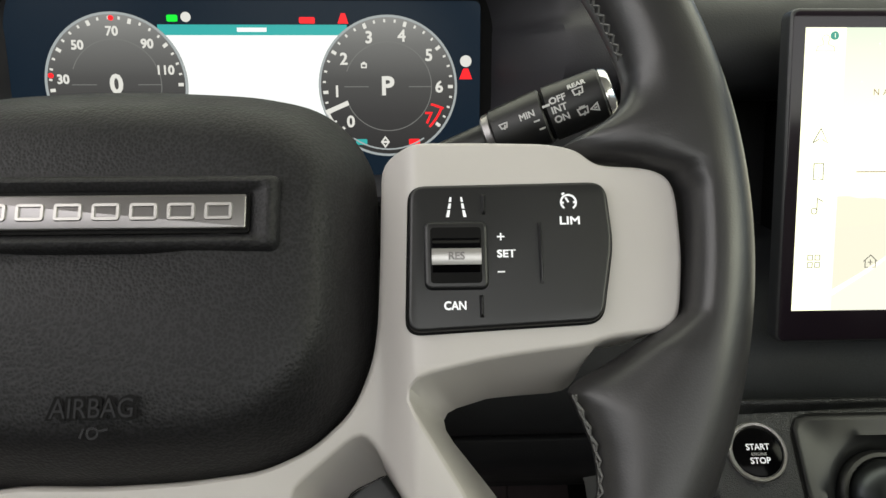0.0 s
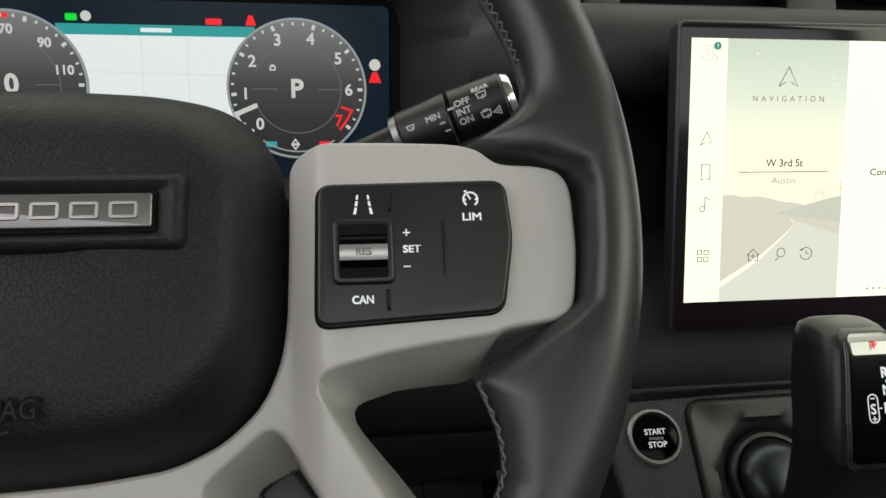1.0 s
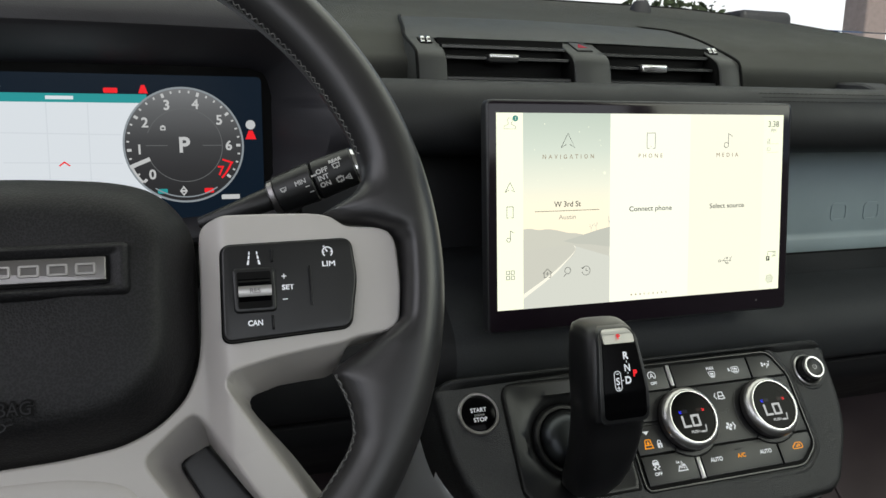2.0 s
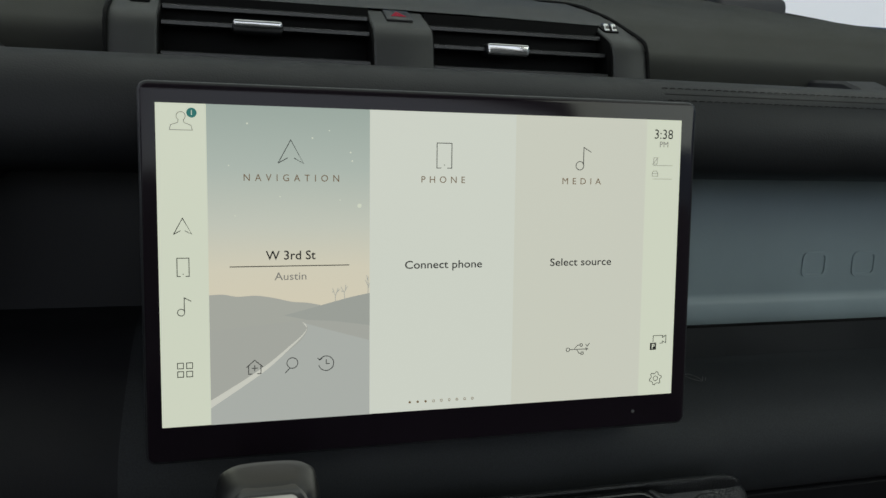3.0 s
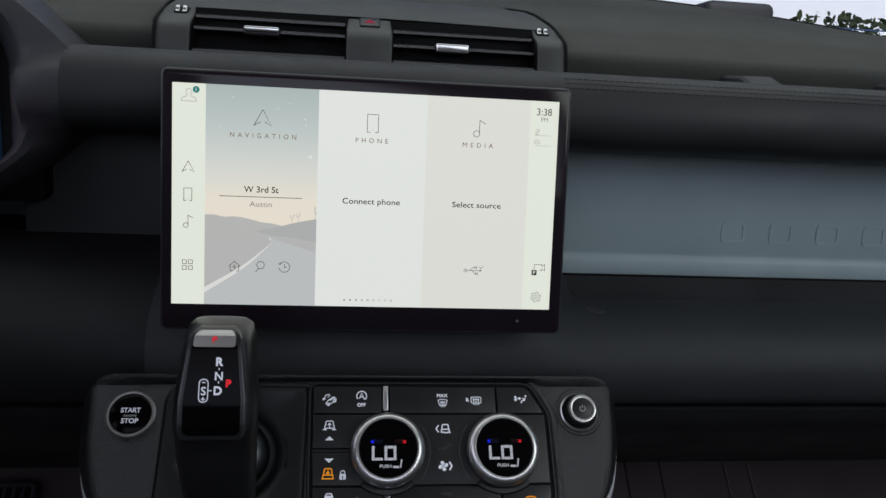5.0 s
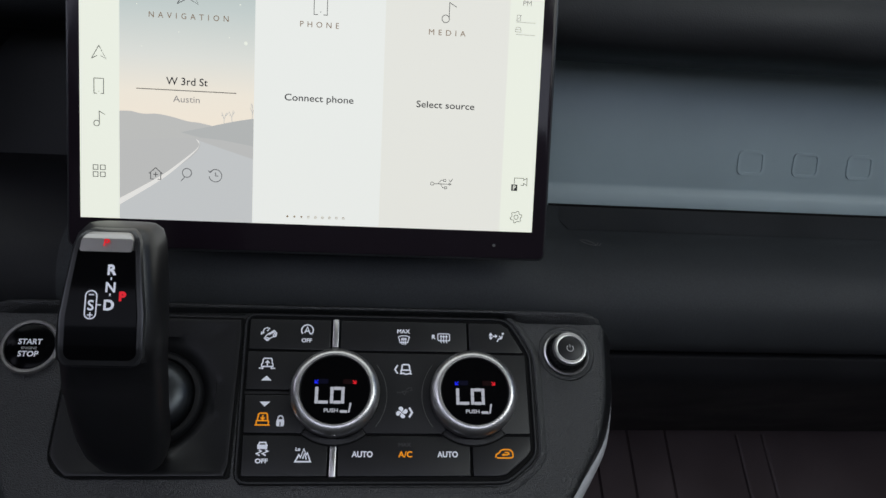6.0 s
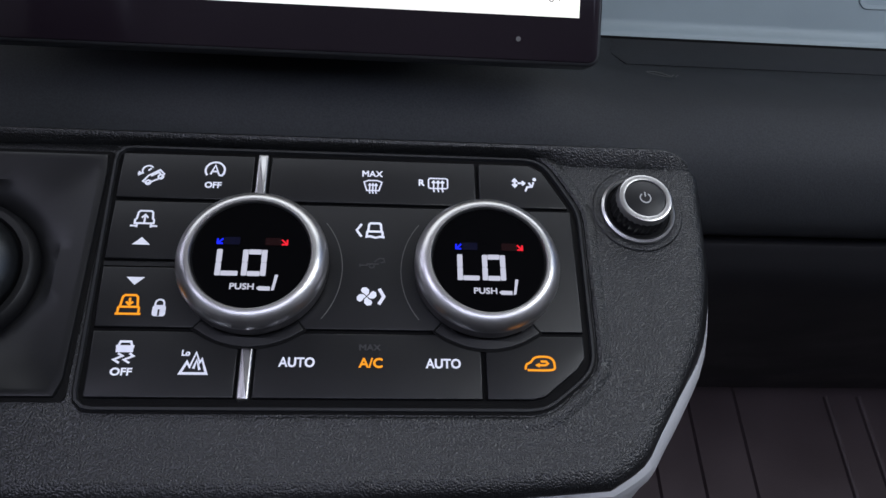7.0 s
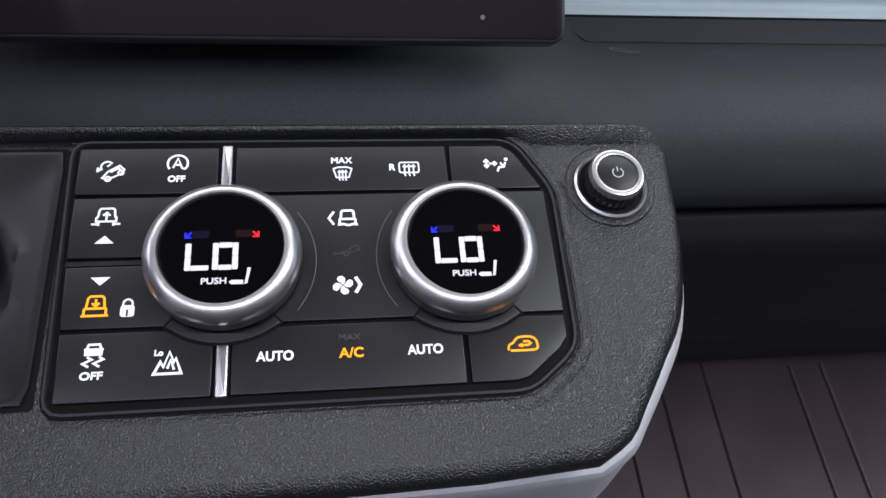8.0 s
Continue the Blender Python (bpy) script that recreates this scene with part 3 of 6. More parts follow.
# ---- air vents ----
def air_vent(x0, z0, x1, z1, tab_x, heights, tall):
    vent = thing("air_vent", "black slatted dashboard air vent with a chrome tab", "air vent", ((x0 + x1) / 2, z0, -0.47), UPRIGHT, "pair of centre air vents")
    w, h = x1 - x0, z1 - z0
    part("duct", slab([(x0, z0), (x1, z0), (x1, z1), (x0, z1)], -0.4952, -0.4862), GAP, vent)
    for x in (x0 + 0.0003, x1 - 0.0003):
        bm = rings(bmesh.new(), [[(x + d, z, -y) for y, z in ((0.4600, 0.8840), (0.4625, 0.9000), (0.4665, 0.9075), (0.4720, 0.9108), (0.4935, 0.9200), (0.4935, 0.8840))] for d in (-0.0003, 0.0003)])
        part("duct_wall", bm, GAP, vent)
    for z, y in zip(heights, (0.4790, 0.4700, 0.4640)):
        bm = rings(bmesh.new(), [[(x, z + dz, n) for dz, n in ((-0.0012, -y - 0.0012), (-0.0008, -y), (0.0010, -y), (0.0015, -y - 0.0012), (0.0026, -0.487), (-0.0002, -0.487))] for x in (x0 + 0.0015, x1 - 0.0015)])
        part("slat", bm, SLAT, vent)
    z = heights[1]
    tab = part("tab", slab(rrect(tab_x - 0.0135, z - 0.0035, tab_x + 0.0135, z + 0.0035, 0.002), -0.478, -0.4665, 0.0015), BUTTON, vent)
    part("tab_trim", slab(rrect(tab_x - 0.0130, z - tall + 0.0034, tab_x + 0.0130, z + 0.0034, 0.0014), -0.476, -0.4650, 0.0012), CHROME, tab, "chrome strip")
    return vent


air_vent(*LEFT_VENT, 0.2175, (0.9142, 0.9050, 0.8885), 0.0040)
air_vent(*RIGHT_VENT, 0.3622, (0.9115, 0.9005, 0.8880), 0.0066)
FACET = Matrix.Translation((0, 0.4705, 0.9112)) @ plane_matrix(67.6)
for x in (0.1555, 0.4370):
    roller = thing("vent_roller", "ribbed chrome thumbwheel set beside an air vent", "thumbwheel", (x, 0.0205, 0.0), FACET, group="pair of vent thumbwheels")
    part("slot", slab(rrect(x - 0.0052, 0.0130, x + 0.0052, 0.0265, 0.0015), -0.002, 0.0008, 0.0003), GAP, roller)
    for x_side in (-0.0026, 0.0026):
        loops = []
        for dx in (-0.0017, -0.0013, 0.0013, 0.0017):
            r = 0.0062 if abs(dx) < 0.0016 else 0.0057
            loops.append([(x + x_side + dx, 0.0197 + (r + (0.0005 if i % 2 else 0)) * math.cos(2 * math.pi * i / 28), -0.0030 + (r + (0.0005 if i % 2 else 0)) * math.sin(2 * math.pi * i / 28)) for i in range(28)])
        part("wheel", rings(bmesh.new(), loops), CHROME, roller)
hazard = thing("hazard_button", "black hazard button with a red triangle", "button", (0.2984, 0.0170, 0.0), FACET)
part("cap", slab(rrect(0.2905, 0.0070, 0.3063, 0.0262, 0.0010), -0.003, 0.0012, 0.0006), BUTTON, hazard)
symbol(0.2984, 0.0175, 0.0046, [[(-0.8, -0.8), (0.8, -0.8), (0, 0.9), (-0.8, -0.8)], [(-0.38, -0.5), (0.38, -0.5), (0, 0.3), (-0.38, -0.5)]], 0.0013, RED_DIM, hazard, 0.0011, label="red triangle")

# ---- touchscreen ----
S0 = SCREEN_PLANE.inverted() @ Vector((0.173, 0.361, 0.722))
SW, SH, SN = 0.252, 0.1418, S0.z


def sx(f):
    return S0.x + f * SW


def sy(f):
    return S0.y + f * SH


touch = thing("touchscreen", "wide touchscreen in a black glass frame showing a home page", "screen", (sx(0.5), sy(0), SN), SCREEN_PLANE)
X0, Y0, X1, Y1 = sx(0) - 0.0062, sy(0) - 0.0158, sx(1) + 0.0076, sy(1) + 0.0082
part("housing", slab(rrect(X0 - 0.0012, Y0 - 0.0012, X1 + 0.0012, Y1 + 0.0012, 0.0045), SN - 0.010, SN - 0.0004, 0.0014), EDGE_TRIM, touch, "thin dark metal rim")
part("mount", slab(rrect(X0 + 0.05, Y0 + 0.03, X1 - 0.05, Y1 - 0.012, 0.004), SN - 0.13, SN - 0.008, 0.0), GAP, touch)
part("glass", slab(rrect(X0, Y0, X1, Y1, 0.0035), SN - 0.004, SN, 0.0006), GLASS_BLACK, touch, "glossy black glass")
part("sensor", lathe(sx(0.913), Y0 + 0.0075, [(0.0009, SN), (0.0009, SN + 0.0001)], 16), THREAD, touch)
P1, P2, P3, P4 = SN + 0.0002, SN + 0.0004, SN + 0.0006, SN + 0.0008


def pane(name, x0, y0, x1, y1, n, surface, label=""):
    return part(name, sheet([(sx(x0), sy(y0)), (sx(x1), sy(y0)), (sx(x1), sy(y1)), (sx(x0), sy(y1))], n), surface, touch, label, flat=True)


side = pane("menu_bar", 0.0, 0.0, 0.082, 1.0, P1, PANE_WHITE, "white menu strip")
nav = pane("navigation_tile", 0.082, 0.365, 0.365, 1.0, P1, NAV_SKY, "dusk sky picture")
pane("navigation_ground", 0.082, 0.0, 0.365, 0.365, P1, FIELD)
phone = pane("phone_tile", 0.365, 0.0, 0.646, 1.0, P1, PANE_PHONE)
media = pane("media_tile", 0.646, 0.0, 0.923, 1.0, P1, PANE_MEDIA)
status = pane("status_bar", 0.923, 0.0, 1.0, 1.0, P1, PANE_WHITE)


def picture(name, pts, n, surface):
    return part(name, sheet([(sx(x), sy(y)) for x, y in pts], n), surface, nav, flat=True)


picture("far_hill", smooth_line([(0.082, 0.413), (0.105, 0.414), (0.13, 0.406), (0.16, 0.408), (0.19, 0.400), (0.225, 0.385), (0.25, 0.381), (0.275, 0.372)], 4) + [(0.275, 0.33), (0.082, 0.30)], P2, HILL_FAR)
picture("near_hill", smooth_line([(0.265, 0.366), (0.30, 0.382), (0.33, 0.395), (0.365, 0.407)], 4) + [(0.365, 0.30), (0.30, 0.318), (0.25, 0.325), (0.21, 0.342)], P2 + 0.0001, HILL_NEAR)
picture("road_surface", smooth_line([(0.245, 0.315), (0.252, 0.30), (0.240, 0.26), (0.19, 0.19), (0.082, 0.06)], 4) + [(0.082, 0.0), (0.365, 0.0), (0.365, 0.25), (0.29, 0.29)], P2 + 0.0001, ROAD)
line = smooth_line([(0.2430, 0.318), (0.2500, 0.305), (0.2450, 0.28), (0.218, 0.235), (0.17, 0.165), (0.082, 0.066)], 6)
grow = [0.0006 + 0.012 * (j / (len(line) - 1)) ** 2 for j in range(len(line))]
picture("road_marking", [(x, y + g) for (x, y), g in zip(line, grow)] + [(x, y - g) for (x, y), g in reversed(list(zip(line, grow)))], P2 + 0.0002, ROAD_LINE)
bm = strokes([[(sx(x), sy(y)) for x, y in l] for l in ([(0.302, 0.384), (0.302, 0.40), (0.297, 0.425)], [(0.302, 0.40), (0.307, 0.425)], [(0.319, 0.39), (0.318, 0.41), (0.312, 0.43)], [(0.318, 0.41), (0.324, 0.43)], [(0.299, 0.415), (0.296, 0.412)], [(0.305, 0.412), (0.311, 0.424)], [(0.316, 0.414), (0.313, 0.415)], [(0.320, 0.418), (0.321, 0.436)], [(0.362, 0.405), (0.362, 0.462)], [(0.362, 0.43), (0.357, 0.45)], [(0.362, 0.42), (0.3645, 0.44)], [(0.362, 0.445), (0.359, 0.465)])], 0.0003, P2)
part("bare_trees", bm, HILL_FAR, nav, flat=True)
for x, y, r in ((0.346, 0.692, 0.0010), (0.330, 0.862, 0.0004), (0.333, 0.835, 0.0004), (0.262, 0.905, 0.0004), (0.150, 0.945, 0.0004), (0.118, 0.815, 0.0003), (0.205, 0.72, 0.0003), (0.292, 0.93, 0.0003), (0.128, 0.66, 0.0003), (0.311, 0.71, 0.0003)):
    part("star", sheet(disc(sx(x), sy(y), r, 10), P2), PANE_WHITE, nav, flat=True)


def ui(fx, fy, size, lines, parent, surface=None, width=0.00034, fills=()):
    return symbol(sx(fx), sy(fy), size, lines, P3, surface or INK, parent, width, fills)


def ui_text(body, fx, fy, height, parent, surface=None, spacing=1.0, width=None, bold=0.0):
    return lettering(body, sx(fx), sy(fy), height, P3 + 0.0001, surface or INK, parent, spacing, width * SW if width else None, bold)


ARROW = [[(-1, -0.85), (0, 1.0), (1, -0.85), (0.25, -0.42)], [(-0.25, -0.42), (-1, -0.85)]]
PHONE_SIGN = [[(-0.25, -1), (-0.62, -1), (-0.62, 1), (0.62, 1), (0.62, -1), (0.25, -1)], [(-0.05, -0.75), (0.05, -0.75)]]
NOTE = [[(0.05, -0.5), (0.05, 1.0), (0.75, 0.60)], arc(-0.28, -0.55, 0.36, 0, 360)]
ui(0.224, 0.858, 0.0056, ARROW, nav)
ui_text("NAVIGATION", 0.226, 0.779, 0.0030, nav, INK_BROWN, 1.9, 0.166)
ui_text("W 3rd St", 0.223, 0.535, 0.0039, nav, INK, 1.0, 0.087, 0.00006)
ui(0.2225, 0.5005, SW * 0.105, [[(-1, 0), (1, 0)]], nav, width=0.0004)
ui_text("Austin", 0.222, 0.468, 0.0034, nav, INK_SOFT, 1.0, 0.056)
HOUSE = [[(-1, -0.05), (0, 0.85), (1, -0.05)], [(-0.75, 0.1), (-0.75, -0.9), (-0.3, -0.9)], [(0.75, 0.1), (0.75, -0.9), (0.3, -0.9)], [(0, -0.55), (0, 0.2)], [(-0.36, -0.18), (0.36, -0.18)]]
ui(0.158, 0.180, 0.0036, HOUSE, nav)
ui(0.222, 0.180, 0.0036, [arc(0.15, 0.25, 0.68, 0, 360, 20), [(-0.15, -0.38), (-0.75, -1.0)]], nav)
ui(0.285, 0.180, 0.0036, [arc(0, 0, 0.95, 150, -170, 24), [(-1.1, 0.75), (-0.82, 0.45), (-0.5, 0.7)], [(0, 0.5), (0, -0.05), (0.42, -0.05)]], nav)
ui(0.5045, 0.858, 0.0058, PHONE_SIGN, phone)
ui_text("PHONE", 0.503, 0.779, 0.0030, phone, INK_BROWN, 1.8, 0.084)
ui_text("Connect phone", 0.506, 0.497, 0.0036, phone, INK, 1.0, 0.150, 0.00005)
for j in range(9):
    c = disc(sx(0.442 + j * 0.0155), sy(0.031), 0.00055, 12)
    part("page_dot", slab(c, P1, P3) if j < 3 else strokes([c + [c[0]]], 0.00022, P2), INK_BROWN, phone, flat=True)
ui(0.785, 0.855, 0.0058, NOTE, media)
ui_text("MEDIA", 0.7835, 0.779, 0.0030, media, INK_BROWN, 1.8, 0.082)
ui_text("Select source", 0.7865, 0.497, 0.0036, media, INK, 1.0, 0.131, 0.00005)
ui(0.785, 0.184, 0.0060, [[(-0.75, 0), (0.85, 0)], arc(-0.9, 0, 0.16, 0, 360, 10), [(-0.35, 0), (-0.05, 0.35), (0.18, 0.35)], arc(0.3, 0.35, 0.12, 0, 360, 8), [(-0.1, 0), (0.12, -0.35), (0.3, -0.35)], box_line(0.3, -0.45, 0.5, -0.25), [(0.7, 0.12), (0.9, 0), (0.7, -0.12)], [(0.7, 0.42), (0.85, 0.22), (1.05, 0.5)]], media, width=0.0003)
ui(0.041, 0.947, 0.0052, [arc(0, 0.38, 0.36, -60, 240, 14), [(-0.2, 0.08), (-0.25, -0.15), (-0.8, -0.35), (-0.9, -0.75), (0.9, -0.75), (0.8, -0.35), (0.25, -0.15), (0.2, 0.08)]], side, INK_SOFT, 0.00028)
dot = part("notice", slab(disc(sx(0.0585), sy(0.972), 0.0021, 24), P1, P3), BADGE_TEAL, side, "teal notice dot", flat=True)
lettering("1", sx(0.0585), sy(0.972), 0.0022, P4, PANE_WHITE, dot)
ui(0.0405, 0.626, 0.0038, ARROW, side)
ui(0.0400, 0.502, 0.0040, PHONE_SIGN, side)
ui(0.0400, 0.378, 0.0042, NOTE, side)
ui(0.0400, 0.181, 0.0033, [box_line(-0.95, 0.2, -0.2, 0.95), box_line(0.2, 0.2, 0.95, 0.95), box_line(-0.95, -0.95, -0.2, -0.2), box_line(0.2, -0.95, 0.95, -0.2)], side)
ui_text("3:38", 0.960, 0.949, 0.0046, status, INK, 1.0, 0.041)
ui_text("PM", 0.961, 0.913, 0.0028, status, INK_SOFT)
ui(0.9430, 0.854, 0.0016, [box_line(-0.6, -1, 0.6, 1), [(-1, -1.1), (1, 1.1)]], status, INK_SOFT, 0.00022)
ui(0.9430, 0.808, 0.0016, [[(-1, -0.7), (-1, 0.1), (-0.6, 0.9), (0.6, 0.9), (1, 0.1), (1, -0.7), (-1, -0.7)], [(-1, 0.1), (1, 0.1)]], status, INK_SOFT, 0.00022)
ui(0.960, 0.838, SW * 0.022, [[(-1, 0), (1, 0)]], status, INK_SOFT, 0.0002)
ui(0.960, 0.790, SW * 0.022, [[(-1, 0), (1, 0)]], status, INK_SOFT, 0.0002)
ui(0.966, 0.200, 0.0040, [[(-0.85, -0.1), (-0.85, 0.72), (0.5, 0.72), (0.5, 0.45), (1.0, 0.75), (1.0, -0.3), (0.5, 0.0), (0.5, -0.3), (0.1, -0.3)]], status, width=0.0003)
dot = part("park_sign", sheet([(sx(0.946), sy(0.168)), (sx(0.960), sy(0.168)), (sx(0.960), sy(0.194)), (sx(0.946), sy(0.194))], P3), INK, status, flat=True)
lettering("P", sx(0.953), sy(0.181), 0.0024, P4, PANE_WHITE, dot, bold=0.00008)
GEAR = [((1.0 if j % 4 < 2 else 0.74) * math.cos(2 * math.pi * (j + 0.5) / 24), (1.0 if j % 4 < 2 else 0.74) * math.sin(2 * math.pi * (j + 0.5) / 24)) for j in range(24)]
ui(0.961, 0.061, 0.0035, [GEAR + [GEAR[0]], arc(0, 0, 0.36, 0, 360, 14)], status, width=0.0003)

# ---- instrument cluster ----
CN = -0.482
cluster = thing("instrument_cluster", "digital instrument cluster with two round dials and a map", "instrument cluster", (-0.118, 0.775, CN), UPRIGHT)
part("housing", slab(rrect(-0.285, 0.768, 0.052, 0.905, 0.008), CN - 0.02, CN - 0.002), GAP, cluster)
part("display", slab(rrect(-0.268, 0.775, 0.0225, 0.886, 0.004), CN - 0.003, CN - 0.0004), NAVY, cluster, "dark navy display glass")
mp = part("map", sheet([(-0.195, 0.795), (-0.040, 0.795), (-0.040, 0.8655), (-0.195, 0.8655)], CN), MAP_WHITE, cluster, "white route map", flat=True)
part("map_header", sheet([(-0.175, 0.8655), (-0.060, 0.8655), (-0.060, 0.8718), (-0.175, 0.8718)], CN), TEAL, cluster, "teal title strip", flat=True)
part("street_name_bar", sheet([(-0.127, 0.8675), (-0.109, 0.8675), (-0.109, 0.8700), (-0.127, 0.8700)], CN + 0.0004), MAP_WHITE, cluster, flat=True)
STREET = lit("map_street", (0.66, 0.70, 0.76), 1.0)
symbol(-0.118, 0.835, 0.03, [[(-1.3, 0.3), (1.3, 0.25)], [(-1.3, -0.4), (1.3, -0.45)], [(-0.3, 1), (-0.35, -1.2)], [(0.6, 1), (0.55, -1.2)]], CN + 0.0002, STREET, mp, 0.0009)
symbol(-0.1180, 0.8215, 0.0035, [[(-1, -0.4), (0, 0.4), (1, -0.4)]], CN + 0.0004, RED, mp, 0.001)


def dial(cx, cy, r, numbers, digit):
    d = part("dial", slab(disc(cx, cy, r, 72), CN, CN + 0.0008), DIAL_FACE, cluster, "round grey dial")
    part("dial_ring", annulus(cx, cy, r * 0.968, r, CN + 0.0008, CN + 0.0014, 72), DIAL_RING, d)
    symbol(cx, cy, r, [arc(0, 0, 0.63, 205, 520, 60), [(-0.63, 0.0), (-0.28, 0.0)], [(0.30, 0.0), (0.63, 0.0)]], CN + 0.0009, DIAL_LINE, d, 0.0005)
    for j in range(29):
        a = radians(222 - j * 259 / 28)
        u, v = Vector((math.cos(a), math.sin(a))), Vector((-math.sin(a), math.cos(a)))
        wide, r0 = (0.0010, 0.868) if j % 4 == 0 else (0.0006, 0.898)
        at = Vector((cx, cy))
        quad = [at + u * r * r0 - v * wide, at + u * r * 0.940 - v * wide, at + u * r * 0.940 + v * wide, at + u * r * r0 + v * wide]
        part("tick", slab([tuple(q) for q in quad], CN + 0.0008, CN + 0.0012), DIGIT, d, flat=True)
    for body, angle, surface in numbers:
        a = radians(angle)
        lettering(body, cx + r * 0.74 * math.cos(a), cy + r * 0.74 * math.sin(a), 0.0068 if len(body) == 1 else 0.0052, CN + 0.0016, surface, d, bold=0.00030)
    lettering(digit, cx, cy + 0.0005, 0.0108, CN + 0.0016, DIGIT, d, bold=0.0006)
    return d


rev = dial(-0.0352, 0.8345, 0.0432, [(str(k), 222 - 37 * k, RED if k == 7 else DIGIT) for k in range(8)], "P")
part("needle", slab([(-0.0352 + p[0], 0.8345 + p[1]) for p in ((-0.0255, -0.0085), (-0.0245, -0.0112), (-0.0385, -0.0172), (-0.0395, -0.0145))], CN + 0.0012, CN + 0.0020), DIGIT, rev, "white pointer", flat=True)
symbol(-0.0352, 0.8345, 0.0432, [arc(0, 0, 0.95, 204, 222, 6)], CN + 0.0016, DIGIT, rev, 0.0016)
symbol(-0.0352, 0.8345, 0.0432, [arc(0, 0, 0.83, -22, -44, 6), [(0.62, -0.25), (0.80, -0.31)]], CN + 0.0016, RED, rev, 0.0014)
symbol(-0.0500, 0.8478, 0.0018, [box_line(-0.8, -0.9, 0.8, 0.3), arc(0, 0.3, 0.5, 0, 180, 6)], CN + 0.0016, DIGIT, rev, 0.0008)
for x, surface in ((-0.0525, TEAL), (-0.0190, RED)):
    part("gauge_block", slab(rrect(x - 0.0035, 0.7985, x + 0.0035, 0.8020, 0.0008), CN + 0.001, CN + 0.0016), surface, rev, flat=True)
symbol(-0.0375, 0.8005, 0.0030, [[(-0.7, 0), (0, 0.9), (0.7, 0), (-0.7, 0)], [(-0.7, -0.2), (0, -1.1), (0.7, -0.2), (-0.7, -0.2)]], CN + 0.0016, DIGIT, rev, 0.001)
symbol(-0.0352, 0.8345, 0.0432, [arc(0, 0, 0.90, 235, 305, 12)], CN + 0.0016, DIAL_RING, rev, 0.0009)
speed = dial(-0.2020, 0.8360, 0.0432, [("30", 174, DIGIT), ("50", 132, DIGIT), ("70", 90, DIGIT), ("90", 50, DIGIT), ("110", 16, DIGIT)], "0")
for a in (172, 90):
    part("red_mark", slab(disc(-0.2020 + 0.0395 * math.cos(radians(a)), 0.8360 + 0.0395 * math.sin(radians(a)), 0.0016, 12), CN + 0.001, CN + 0.0018), RED, speed, flat=True)
part("telltale", slab(rrect(-0.1690, 0.8735, -0.1625, 0.8775, 0.001), CN, CN + 0.0006), GREEN, cluster, "green lamp telltale", flat=True)
part("telltale", slab(disc(-0.1575, 0.8762, 0.0030, 16), CN, CN + 0.0006), DIGIT, cluster, "white telltale", flat=True)
part("telltale", slab(rrect(-0.0890, 0.8725, -0.0795, 0.8762, 0.0008), CN, CN + 0.0006), RED, cluster, "red telltale", flat=True)
part("telltale", slab([(-0.0655, 0.8725), (-0.0590, 0.8725), (-0.0610, 0.8785), (-0.0635, 0.8785)], CN, CN + 0.0006), RED, cluster, "red belt telltale", flat=True)
part("telltale", slab(disc(0.0135, 0.8500, 0.0036, 16), CN, CN + 0.0006), DIGIT, cluster, "white telltale", flat=True)
part("telltale", slab([(0.0095, 0.8390), (0.0175, 0.8390), (0.0150, 0.8455), (0.0120, 0.8455)], CN, CN + 0.0008), RED, cluster, "red telltale", flat=True)
part("mileage_bar", slab(rrect(-0.0100, 0.7930, 0.0035, 0.7965, 0.0005), CN, CN + 0.0006), DIGIT, cluster, flat=True)

binnacle = thing("binnacle", "black hood round the instrument cluster", "hood", (-0.118, 0.44, 0.77))
# half sections: outer edge, opening, and the edge against the display, from the top down
HALF = [(-0.118, 0.936, 0.440, -0.118, 0.9140, -0.118, 0.892), (0.005, 0.935, 0.438, 0.008, 0.9135, 0.000, 0.892), (0.030, 0.930, 0.435, 0.036, 0.9110, 0.018, 0.890), (0.058, 0.913, 0.431, 0.052, 0.9000, 0.025, 0.886), (0.0950, 0.8815, 0.4240, 0.0600, 0.876, 0.0290, 0.872), (0.100, 0.870, 0.4125, 0.0620, 0.866, 0.0290, 0.866), (0.100, 0.857, 0.4090, 0.0628, 0.856, 0.0290, 0.856), (0.100, 0.842, 0.4110, 0.0625, 0.842, 0.0290, 0.842), (0.098, 0.833, 0.4200, 0.0610, 0.831, 0.0290, 0.831), (0.082, 0.822, 0.4350, 0.0575, 0.819, 0.0285, 0.819), (0.064, 0.804, 0.4400, 0.0480, 0.806, 0.0270, 0.808), (0.020, 0.775, 0.4400, 0.0120, 0.7825, 0.0050, 0.788), (-0.030, 0.766, 0.4400, -0.030, 0.7750, -0.030, 0.780), (-0.118, 0.764, 0.4400, -0.118, 0.7730, -0.118, 0.778)]
FULL = HALF + [(-0.236 - q[0], q[1], q[2], -0.236 - q[3], q[4], -0.236 - q[5], q[6]) for q in HALF[-2:0:-1]]
outer = [(q[0], q[2], q[1]) for q in FULL]
opening = [(q[3], min(q[2], 0.425) + 0.004, q[4]) for q in FULL]
middle = [((o[0] + i[0]) / 2, min(o[1], i[1]) - 0.0015, (o[2] + i[2]) / 2) for o, i in zip(outer, opening)]
near = [(i[0] * 0.85 + o[0] * 0.15, i[1] - 0.0030, i[2] * 0.85 + o[2] * 0.15) for o, i in zip(outer, opening)]
deep = [(q[5], 0.486, q[6]) for q in FULL]
back = [(x, 0.520, z) for x, y, z in outer]
